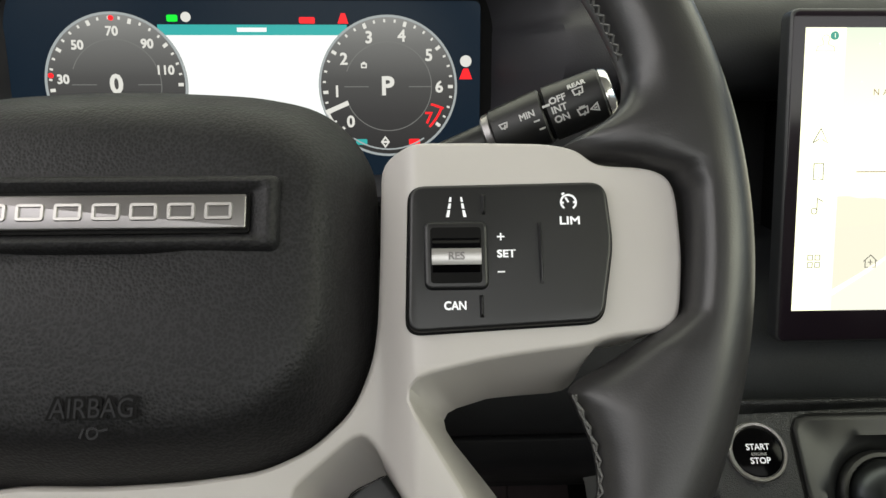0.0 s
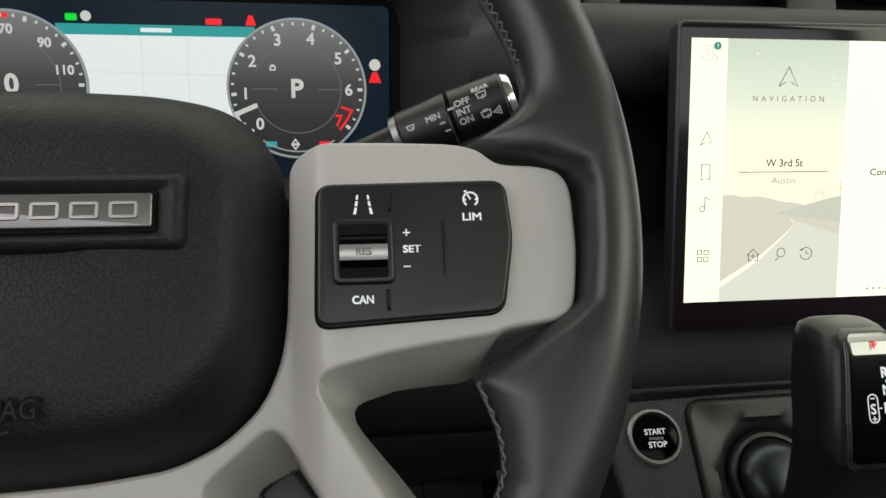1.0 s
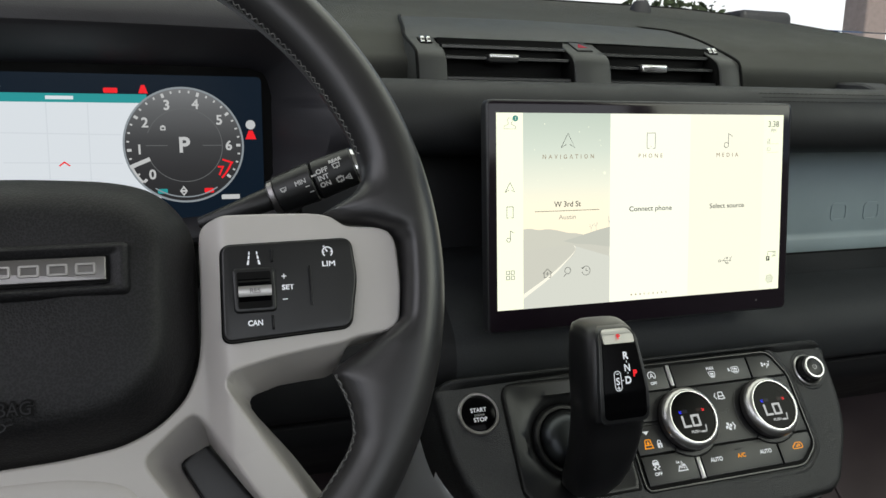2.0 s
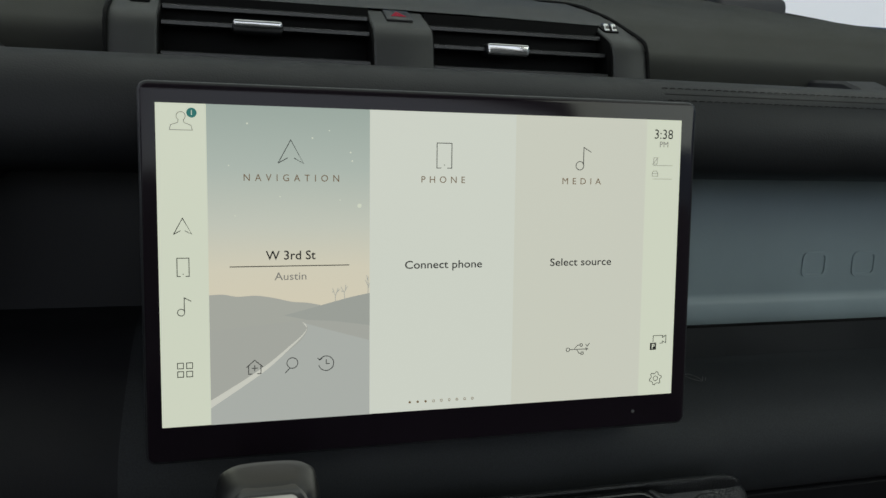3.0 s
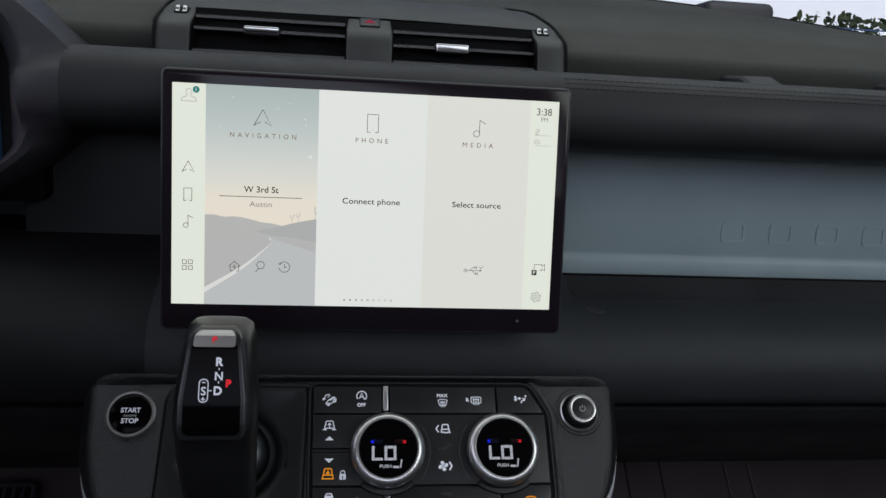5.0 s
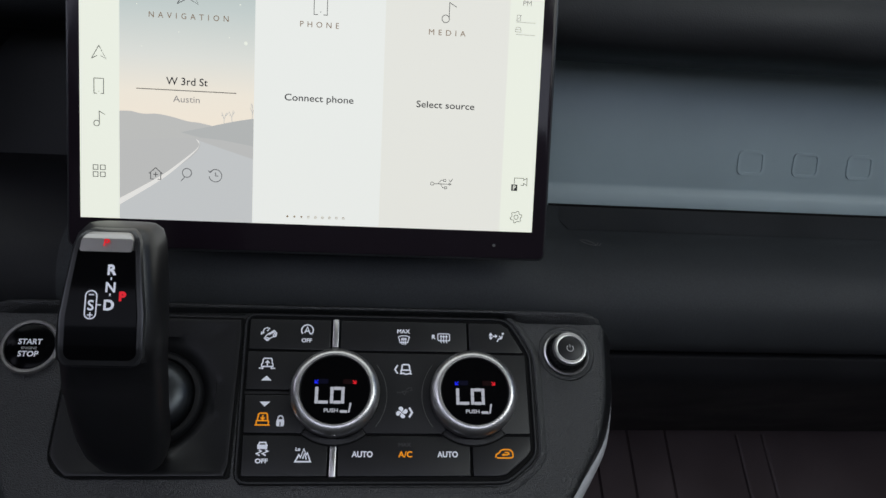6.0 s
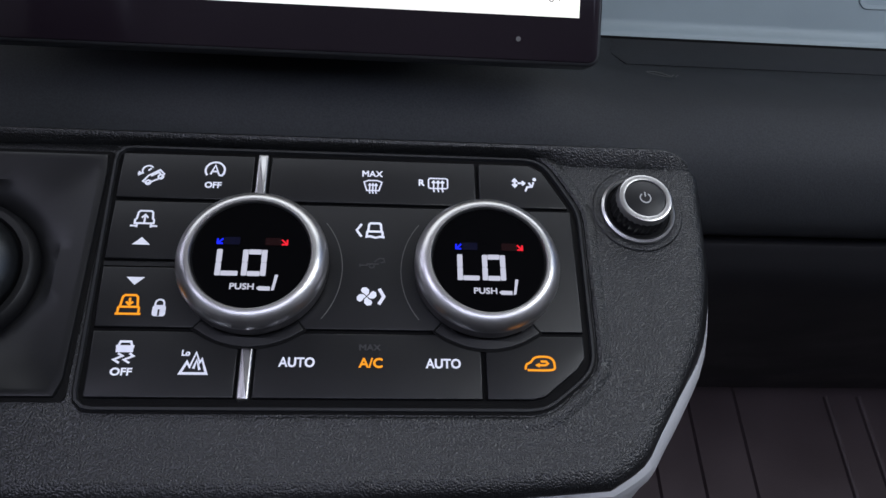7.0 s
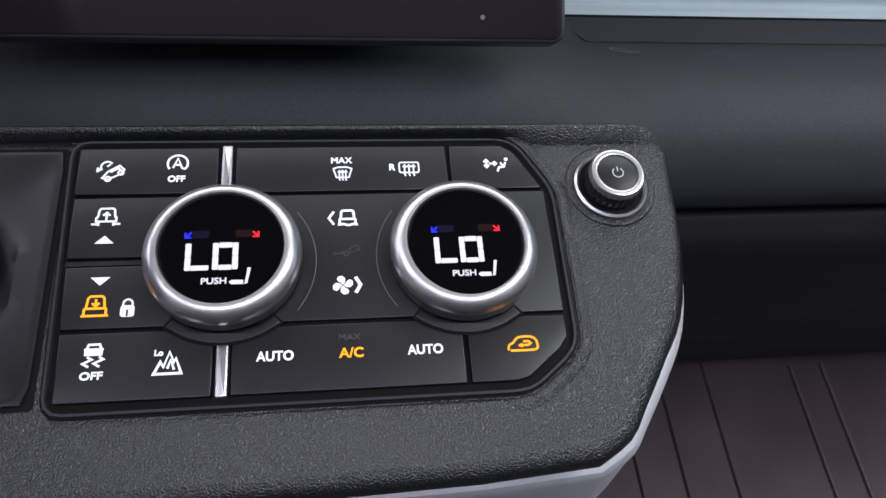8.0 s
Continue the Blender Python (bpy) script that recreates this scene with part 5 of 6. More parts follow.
for x, f in [(0.1262, -0.4), (0.1277, 0.2), (0.1317, 0.7), (0.1367, 0.95), (0.1437, 1.0), (0.2800, 1.0), (0.4060, 1.0), (0.4120, 1.0), (0.4180, 1.0), (0.4240, 1.0), (0.4520, 1.0), (0.4590, 0.95), (0.4640, 0.7), (0.4680, 0.2), (0.4695, -0.4)]:
    w = min(1.0, max(0.0, (x - 0.406) / 0.018)) if x > 0.3 else min(1.0, max(0.0, (0.172 - x) / 0.018))
    foot, drop = 0.7474 - 0.0044 * w * w * (3 - 2 * w), 0.0042 * (1 - f)
    section = [(foot, -0.0008), (foot + 0.0004, 0.0002), (0.7476 - 0.0006 * w, 0.0030), (0.7482, 0.0040), (0.7492, 0.0043), (0.7502, 0.0036), (0.7507, 0.0020), (0.7508, -0.0050)]
    loops.append([(x, y - 1.0 * drop, PF + n - (1.0 * drop if n > 0 else 0.0)) for y, n in section])
part("top_lip", rings(bmesh.new(), loops), CONSOLE, console, "raised textured upper lip")
loops = [[(x, y, n) for x, y in widened(OUTLINE, d, s, l, r)] for n, d, s, l, r in ((-0.020, 0.026, 0.008, 0.0, 0.0), (0.060, 0.017, 0.004, 0.001, 0.0), (0.1000, 0.0108, 0.0012, 0.0008, 0.0004), (0.1120, 0.0096, 0.0006, 0.0, 0.0006), (0.1165, 0.0080, 0.0002, 0.0, 0.0008), (0.1185, 0.0066, -0.0006, 0.0, 0.0008), (0.1190, 0.0054, -0.0020, 0.0, 0.0008))]
part("lower_edge", rings(bmesh.new(), loops), PALE, console, "pale grey moulded edge")
body = [(MX + (x - MX) * 0.93, y) for x, y in OUTLINE]
part("body", slab(inset(body, 0.004), -0.05, 0.1125), SOFT, console)
bm = swept([(0.22, 0.15), (0.235, 0.40), (0.280, 0.48), (0.340, 0.545), (0.45, 0.60), (0.62, 0.60), (0.62, 0.15)], 0.165, 0.432)
bm.transform(PANEL.inverted())
part("tunnel", bm, SOFT, console, "dark tunnel below the fascia")
for f in plate.data.polygons:
    if f.normal.z > 0.9995:
        f.use_smooth = False
part("gate_groove", strokes([GATE + [GATE[0]]], 0.0024, PF - 0.0002, rise=0.0005), GAP, console)
bm = bmesh.new()
cx, cy = 0.2175, 0.6985
rim_pts = []
for k in range(72):
    a = 2 * math.pi * k / 72
    d = Vector((math.cos(a), math.sin(a)))
    far = min(((0.2618 if d.x > 0 else 0.1725) - cx) / d.x if abs(d.x) > 1e-6 else 9, ((0.7420 if d.y > 0 else 0.6560) - cy) / d.y if abs(d.y) > 1e-6 else 9)
    corner = 0.0555 if (d.x < 0 and d.y < 0) else (0.0600 if d.x < 0 else 9)
    rim_pts.append(d * min(far, corner))
loops = []
for s, n in ((1.0, 0.134), (1.0, PF + 0.0001), (0.988, PF + 0.0010), (0.968, PF + 0.0012), (0.930, PF + 0.0008), (0.860, PF + 0.0001), (0.760, PF - 0.0008)):
    loops.append([(cx + p.x * s, cy + p.y * s, n) for p in rim_pts])
for r, n in ((0.0340, PF - 0.0018), (0.0310, PF - 0.0030), (0.0285, PF - 0.0052), (0.0255, PF - 0.0085)):
    loops.append([(cx + min(r, p.length * 0.75) * p.normalized().x, cy + min(r, p.length * 0.75) * p.normalized().y, n) for p in rim_pts])
part("gate_plate", rings(bm, loops, False, True), BUTTON, console, "matt black dished gear lever surround")

# ---- gear lever ----
lever = thing("gear_lever", "black gear lever with a silver park button and lit gear letters", "gear lever", (0.2165, 0.325, 0.632))
RING_C = (0.2175, 0.6985)
bm = lathe(*RING_C, [(0.0270, 0.1300), (0.0262, 0.1345), (0.0245, 0.1362), (0.0225, 0.1362), (0.0215, 0.1345)], 56)
bm.transform(PANEL)
part("collar", bm, BUTTON, lever)
bm = lathe(*RING_C, [(0.0216, 0.1330), (0.0212, 0.1362), (0.0190, 0.1410), (0.0150, 0.1440), (0.0100, 0.1455)], 56)
bm.transform(PANEL)
part("ball", bm, BALL, lever, "dark metal ball joint")
LX = 0.2162
# height, front, rear, half width in front and behind
SECTIONS = [(0.7325, 0.2830, 0.2960, 0.0092, 0.0110), (0.7315, 0.2775, 0.3010, 0.0130, 0.0158), (0.7288, 0.2735, 0.3050, 0.0157, 0.0186), (0.7233, 0.2700, 0.3065, 0.0176, 0.0198), (0.7085, 0.2640, 0.3050, 0.0204, 0.0204), (0.6950, 0.2592, 0.3020, 0.0230, 0.0206), (0.6840, 0.2566, 0.2990, 0.0238, 0.0206), (0.6765, 0.2562, 0.2975, 0.0236, 0.0206), (0.6740, 0.2585, 0.2970, 0.0230, 0.0204), (0.6610, 0.2600, 0.2970, 0.0226, 0.0204), (0.6470, 0.2630, 0.2985, 0.0212, 0.0202), (0.6330, 0.2685, 0.3020, 0.0203, 0.0198), (0.6210, 0.2750, 0.3065, 0.0187, 0.0187), (0.6110, 0.2830, 0.3120, 0.0150, 0.0150)]


def front(z):
    for (z1, f1, *_), (z0, f0, *_) in zip(SECTIONS, SECTIONS[1:]):
        if z0 <= z <= z1:
            return f0 + (f1 - f0) * (z - z0) / (z1 - z0)
    return SECTIONS[0][1]


loops = []
for z, f, b, wf, wb in SECTIONS:
    loop = []
    for i in range(48):
        a = 2 * math.pi * i / 48
        c, s = math.cos(a), math.sin(a)
        deep = math.copysign(abs(s) ** 0.62, s)
        w = wf + (wb - wf) * (deep + 1) / 2
        loop.append((LX + w * math.copysign(abs(c) ** 0.62, c), (f + b) / 2 + (b - f) / 2 * deep, z))
    loops.append(loop)
part("grip", rings(bmesh.new(), loops), GRIP_LEATHER, lever, "black leather grip")


def lever_skin(x0, x1, z0, z1, lift, low=0.0, high=0.0, thick=0.001):
    """A plate that follows the front of the grip, widening downwards with it, its lower and upper corners rounded."""
    loops = []
    for j in range(33):
        s = 0.5 - 0.5 * math.cos(math.pi * j / 32)
        z = z0 + (z1 - z0) * s
        d = 0.0
        for r, e in ((low, z - z0), (high, z1 - z)):
            if r and e < r:
                d = r * (1 - math.sqrt(max(0.0, 1 - (1 - e / r) ** 2)))
        y = front(z)
        k = 1.0 + 0.26 * min(1.0, max(0.0, (0.7255 - z) / 0.028))
        a, c = LX + x0 * k + d, LX + x1 * k - d
        loops.append([(a, y - lift + thick, z), (a + 0.0004, y - lift, z), (c - 0.0004, y - lift, z), (c, y - lift + thick, z)])
    return rings(bmesh.new(), loops)


part("lip", lever_skin(-0.0132, 0.0136, 0.6760, 0.7314, 0.0012, 0.0060, 0.0060, 0.0030), BUTTON, lever)
part("lip_edge", lever_skin(-0.0139, 0.0143, 0.6750, 0.7320, 0.0009, 0.0064, 0.0064, 0.0026), EDGE_TRIM, lever, "satin edge round the gear display")
part("display", lever_skin(-0.0118, 0.0122, 0.6790, 0.7242, 0.0018, 0.0035), GLOSS, lever, "glossy black gear display")
part("park_button", lever_skin(-0.0112, 0.0114, 0.7238, 0.7310, 0.0024, 0.0012, 0.0040, 0.002), BALL_GREY, lever, "silver park button")


def on_lever(bm_or_ob, x, z, lift):
    """Places a flat printed piece on the front of the grip."""
    slope = (front(z + 0.004) - front(z - 0.004)) / 0.008
    tilt = math.degrees(math.atan(slope))
    m = Matrix.Translation((LX + x, front(z) - lift, z)) @ plane_matrix(tilt)
    at = OFFSET[lever.name]
    bm_or_ob.data.transform(Matrix.Translation(-at) @ m @ Matrix.Translation(at))
    return bm_or_ob


def lever_text(body, x, z, h, surface, lift=0.0020, bold=0.00015):
    ob = lettering(body, 0, 0, h, 0, surface, lever, bold=bold)
    return on_lever(ob, x, z, lift)


lever_text("P", 0.0002, 0.7276, 0.0034, RED, 0.0034)
lever_text("R", 0.0034, 0.7164, 0.0042, PRINT, bold=0.0003)
lever_text("N", 0.0034, 0.7094, 0.0040, PRINT, bold=0.0003)
lever_text("D", 0.0032, 0.7022, 0.0042, PRINT, bold=0.0003)
lever_text("S", -0.0042, 0.7020, 0.0042, PRINT)
lever_text("P", 0.0086, 0.7058, 0.0036, RED, bold=0.0004)
on_lever(symbol(0, 0, 0.001, [rrect(-2.3, -6.0, 2.3, 6.0, 2.2) + [rrect(-2.3, -6.0, 2.3, 6.0, 2.2)[0]], [(-1, 4.3), (1, 4.3)], [(-1.1, -4.4), (1.1, -4.4)], [(0, -5.5), (0, -3.3)], [(2.4, 0.0), (4.2, 0.0)]], 0, PRINT, lever, 0.00055), -0.0042, 0.7022, 0.0020)
on_lever(symbol(0, 0, 0.001, [[(0, 2.4), (0, 3.6)], [(0, -4.6), (0, -3.4)]], 0, PRINT, lever, 0.0005), 0.0034, 0.7101, 0.0020)

# ---- start button ----
start = thing("start_button", "round black engine start button with a chrome ring", "button", (0.1518, 0.7240, PF), PANEL)
part("ring", lathe(0.1518, 0.7240, [(0.0153, PF - 0.001), (0.0153, PF + 0.0014), (0.0145, PF + 0.0022), (0.0132, PF + 0.0020), (0.0128, PF + 0.0010)], 64), BALL_GREY, start, "chrome ring")
cap = part("cap", lathe(0.1518, 0.7240, [(0.0126, PF), (0.0126, PF + 0.0016), (0.0118, PF + 0.0021), (0.0, PF + 0.0019)][:3], 56), GLOSS, start)
lettering("START", 0.1518, 0.7263, 0.0029, PF + 0.0024, PRINT, cap, width=0.0119, bold=0.00012)
lettering("ENGINE", 0.1519, 0.7227, 0.0014, PF + 0.0024, PRINT_GREY, cap, width=0.0078)
lettering("STOP", 0.1520, 0.7195, 0.0029, PF + 0.0024, PRINT, cap, width=0.0102, bold=0.00012)

# ---- climate panel ----
BF = 0.1404
climate = thing("climate_panel", "black climate control panel with white and amber symbols", "control panel", (0.345, 0.655, PF), PANEL)
PACK = [(0.2676, 0.6545), (0.4040, 0.6545), (0.4085, 0.6558), (0.4195, 0.6645), (0.4224, 0.6690), (0.4226, 0.7215), (0.4210, 0.7260), (0.4130, 0.7405), (0.4085, 0.7432), (0.2652, 0.7432)]
PACK = filleted(PACK, 0.004, 3)
part("surround_groove", slab(inset(PACK, -0.0030), 0.130, PF + 0.0003), GAP, climate)
rim_line = [inset(PACK, -d) for d in (0.0010, 0.0013, 0.0021, 0.0024)]
part("surround", rings(bmesh.new(), [[(x, y, n) for x, y in l] for l, n in zip(rim_line, (PF, PF + 0.0016, PF + 0.0016, PF))], False, False), EDGE_TRIM, climate, "satin black frame round the buttons")
lip = [[(max(x, 0.2622), min(y, 0.7462), PF - 0.0002 + rise * min(1.0, max(0.0, (x - 0.385) / 0.03))) for x, y in inset(PACK, -d)] for d, rise in ((0.0034, 0.0), (0.0036, 0.0008), (0.0046, 0.0014), (0.0062, 0.0012), (0.0084, 0.0))]
part("padded_lip", rings(bmesh.new(), lip, False, False), CONSOLE, console, "raised textured lip round the buttons")
part("backing", slab(PACK, 0.130, PF + 0.0004), GAP, climate)


def button(pts, label=""):
    return part("button", slab(inset(pts, 0.00036), 0.134, BF + 0.0006, 0.0005), BUTTON, climate, label)


b_hill = button([(0.2660, 0.7240), (0.3112, 0.7240), (0.3112, 0.7424), (0.2658, 0.7424)])
b_max = button([(0.3162, 0.7240), (0.3884, 0.7240), (0.3884, 0.7424), (0.3162, 0.7424)])
b_face = button([(0.3890, 0.7240), (0.4210, 0.7240), (0.4125, 0.7395), (0.4080, 0.7424), (0.3890, 0.7424)])
b_up = button([(0.2664, 0.7012), (0.3150, 0.7012), (0.3150, 0.7234), (0.2661, 0.7234)])
part("height_bar", slab([(0.2666, 0.6993), (0.2950, 0.6993), (0.2950, 0.7008), (0.2666, 0.7008)], 0.134, BF - 0.0002), BUTTON, climate)
b_down = button([(0.2674, 0.6778), (0.3150, 0.6778), (0.3150, 0.6990), (0.2666, 0.6990)])
b_mid = button([(0.3156, 0.6778), (0.4216, 0.6778), (0.4216, 0.7234), (0.3156, 0.7234)])
b_grip = button([(0.2682, 0.6556), (0.3124, 0.6556), (0.3124, 0.6772), (0.2676, 0.6772)])
b_auto = button([(0.3172, 0.6556), (0.3880, 0.6556), (0.3880, 0.6772), (0.3172, 0.6772)])
b_air = button([(0.3888, 0.6556), (0.4035, 0.6556), (0.4075, 0.6566), (0.4185, 0.6655), (0.4214, 0.6695), (0.4214, 0.6772), (0.3888, 0.6772)])
part("divider", slab(rrect(0.3119, 0.7256, 0.3155, 0.7428, 0.0006), 0.134, BF + 0.0012, 0.0008), SATIN, climate, "silver divider bar")
part("divider", slab(rrect(0.3130, 0.6552, 0.3167, 0.6716, 0.0006), 0.134, BF + 0.0012, 0.0008), SATIN, climate, "silver divider bar")

IN = BF + 0.0007


def sign(parent, cx, cy, size, lines, surface=None, width=0.0005, fills=()):
    return symbol(cx, cy, size, lines, IN, surface or PRINT, parent, width, fills)


def word(parent, body, cx, cy, h, surface=None, width=None):
    return lettering(body, cx, cy, h, IN + 0.0002, surface or PRINT, parent, width=width, bold=0.00016)


CAR_TILT = [[(-0.75, -0.75), (-0.35, -0.15), (0.55, 0.45), (0.95, 0.05), (0.75, -0.35), (-0.35, -0.95), (-0.75, -0.75)], [(-0.15, -0.2), (0.5, 0.2), (0.7, -0.05)], arc(-0.3, -0.85, 0.22, 0, 360, 8), arc(0.7, -0.25, 0.22, 0, 360, 8), arc(-0.45, 0.35, 0.5, 40, 220, 8), [(-1.3, 0.05), (-0.9, 0.05)], [(-0.45, 0.35), (-0.2, 0.6)], [(-1.25, -0.15), (-1.0, 0.05), (-1.25, 0.25)]]
sign(b_hill, 0.2772, 0.7335, 0.0039, CAR_TILT, width=0.0006)
sign(b_hill, 0.2977, 0.7358, 0.0034, [arc(0, 0, 0.95, -40, 220, 18), [(-0.42, -0.5), (0, 0.6), (0.42, -0.5)], [(-0.25, -0.15), (0.25, -0.15)], [(0.95, -0.3), (0.72, -0.62), (0.4, -0.55)]], width=0.0007)
word(b_hill, "OFF", 0.2977, 0.7298, 0.0022, width=0.0054)
word(b_max, "MAX", 0.3518, 0.7362, 0.0022, width=0.0070)
RISING = [l for x in (-0.48, 0.0, 0.48) for l in ([(x + 0.06, -1.05), (x - 0.06, -0.65), (x, -0.3), (x, 0.3)], [(x - 0.2, 0.08), (x, 0.34), (x + 0.2, 0.08)])]
sign(b_max, 0.3520, 0.7312, 0.0031, [smooth_line([(-0.68, -0.55), (-1.0, 0.55), (-0.5, 0.76), (0.5, 0.76), (1.0, 0.55), (0.68, -0.55)], 1) + [(-0.68, -0.55)]] + [[(x * 0.72, y * 0.9) for x, y in l] for l in RISING], width=0.0005)
word(b_max, "R", 0.3690, 0.7332, 0.0024)
sign(b_max, 0.3748, 0.7330, 0.0032, [rrect(-1.05, -0.6, 1.05, 0.68, 0.22, 3) + [(-1.05, -0.38)]] + RISING, width=0.00052)
sign(b_face, 0.4060, 0.7336, 0.0035, [[(-1.1, 0.6), (-1.1, -0.2)], [(-1.35, 0.35), (-1.1, 0.65), (-0.85, 0.35)], [(-1.35, 0.05), (-1.1, -0.25), (-0.85, 0.05)], [(-0.8, 0.2), (-0.1, 0.2)], [(-0.35, 0.45), (-0.1, 0.2), (-0.35, -0.05)], [(0.85, 0.35), (0.65, -0.2), (0.15, -0.25), (-0.05, -0.75)], [(0.35, 0.3), (0.55, -0.1)]], width=0.0007, fills=[disc(0.95, 0.68, 0.2, 10)])
LIFT_CAR = [[(-0.8, -0.35), (-0.8, 0.0), (-0.68, 0.12), (-0.62, 0.72), (-0.48, 0.88), (0.48, 0.88), (0.62, 0.72), (0.68, 0.12), (0.8, 0.0), (0.8, -0.35), (-0.8, -0.35)], [(-0.6, -0.35), (-0.6, -0.75)], [(0.6, -0.35), (0.6, -0.75)], [(-1.15, -0.6), (-0.6, -0.6)], [(0.6, -0.6), (1.15, -0.6)]]
sign(b_up, 0.2772, 0.7157, 0.0038, LIFT_CAR + [[(0, -0.25), (0, 0.45)], [(-0.28, 0.2), (0, 0.5), (0.28, 0.2)]], width=0.00065)
sign(b_up, 0.2774, 0.7078, 0.0026, [], fills=[[(-1.1, -0.5), (1.1, -0.5), (0, 0.55)]])
sign(b_down, 0.2777, 0.6936, 0.0026, [], fills=[[(-1.1, 0.5), (0, -0.55), (1.1, 0.5)]])
sign(b_down, 0.2772, 0.6855, 0.0037, [[(-0.85, -0.85), (-0.85, -0.3), (-0.72, -0.15), (-0.62, 0.68), (-0.45, 0.85), (0.45, 0.85), (0.62, 0.68), (0.72, -0.15), (0.85, -0.3), (0.85, -0.85)], [(0, 0.6), (0, 0.0)], [(-0.28, 0.25), (0, -0.05), (0.28, 0.25)], [(-1.05, -0.85), (1.05, -0.85)], [(-0.72, -0.22), (0.72, -0.22)]], AMBER, 0.00068)
sign(b_down, 0.2865, 0.6846, 0.0032, [[(0.42, 0.0)] + arc(0, 0.42, 0.42, 0, 180, 10) + [(-0.42, 0.0)]], width=0.0006, fills=[rrect(-0.64, -0.92, 0.64, 0.25, 0.28, 4)])
sign(b_down, 0.2865, 0.6826, 0.0010, [[(-0.3, 0.9), (0.0, 1.0), (0.0, -0.8)]], GAP, 0.0005).location.z += 0.0002
SKID = [[(-0.65, 0.35), (-0.65, 0.7), (-0.45, 1.25), (0.45, 1.25), (0.65, 0.7), (0.65, 0.35), (-0.65, 0.35)], [(-0.8, 0.8), (0.8, 0.8)], [(-0.5, 0.15), (-0.1, -0.1), (-0.8, -0.45), (-0.3, -0.75)], [(0.5, 0.15), (0.85, -0.1), (0.1, -0.45), (0.6, -0.75)]]
sign(b_grip, 0.2783, 0.6690, 0.0034, SKID, width=0.0007, fills=[[(-0.7, 0.3), (0.7, 0.3), (0.7, 0.78), (-0.7, 0.78)]])
word(b_grip, "OFF", 0.2784, 0.6637, 0.0022, width=0.0062)
word(b_grip, "Lo", 0.2967, 0.6698, 0.0017)
sign(b_grip, 0.2994, 0.6664, 0.0038, [[(-1.0, -0.8), (-0.55, 0.15), (-0.3, -0.25), (0.1, 0.95), (0.45, 0.1), (0.6, 0.4), (1.05, -0.8), (-1.0, -0.8)], [(0.0, -0.4), (0.2, 0.3), (0.5, -0.5)]], width=0.0008)
word(b_auto, "AUTO", 0.3302, 0.6672, 0.0029, width=0.0108)
word(b_auto, "A/C", 0.3529, 0.6672, 0.0029, AMBER, width=0.0072)
word(b_auto, "AUTO", 0.3755, 0.6672, 0.0029, width=0.0108)
word(b_auto, "MAX", 0.3526, 0.6722, 0.0018, DARK_PRINT, width=0.0066)
sign(b_air, 0.4063, 0.6676, 0.0040, [smooth_line([(-1.15, -0.5), (-1.1, -0.1), (-0.75, 0.1), (-0.35, 0.5), (0.6, 0.55), (1.05, 0.3), (1.15, -0.1), (1.1, -0.45), (0.6, -0.55), (-0.6, -0.55)], 3, True), [(-0.3, -0.14), (0.42, -0.14), (0.62, 0.0), (0.48, 0.17), (0.05, 0.17)]], AMBER, 0.0007, fills=[[(-0.05, -0.34), (-0.05, 0.06), (-0.42, -0.14)]])
ROOF = [[(-0.40, -0.45), (-0.40, -0.02), (-0.30, 0.08), (-0.24, 0.76), (-0.10, 0.90), (0.70, 0.90), (0.84, 0.76), (0.90, 0.08), (1.0, -0.02), (1.0, -0.45)], [(-0.28, 0.05), (0.88, 0.05)], smooth_line([(-0.55, -0.52), (-0.1, -0.45), (0.35, -0.58), (0.8, -0.48), (1.2, -0.54)], 3), [(-0.9, 0.8), (-1.35, 0.15), (-0.9, -0.5)]]
sign(b_mid, 0.3520, 0.7132, 0.0037, ROOF, width=0.0008)
BLADES = [[(x * math.cos(a) - y * math.sin(a), x * math.sin(a) + y * math.cos(a)) for x, y in ((0.05, 0.02), (0.16, -0.26), (0.46, -0.40), (0.76, -0.26), (0.84, 0.04), (0.66, 0.24), (0.44, 0.20), (0.28, 0.06))] for a in (0.4, 1.97, 3.54, 5.11)]
sign(b_mid, 0.3510, 0.6896, 0.0040, [[(1.0, 0.68), (1.38, 0.0), (1.0, -0.68)]], width=0.0011, fills=BLADES)
sign(b_mid, 0.3524, 0.7015, 0.0026, [[(-1.5, -0.1), (-1.5, -0.5)], [(-1.5, -0.3), (-0.6, -0.3), (-0.6, -0.1), (0.9, -0.1)], arc(0.0, -0.35, 0.32, 0, 360, 8), [(0.3, 0.2), (0.9, 0.7), (1.5, 0.7), (1.6, 0.2), (1.1, 0.1)]], DARK_PRINT, 0.0004)


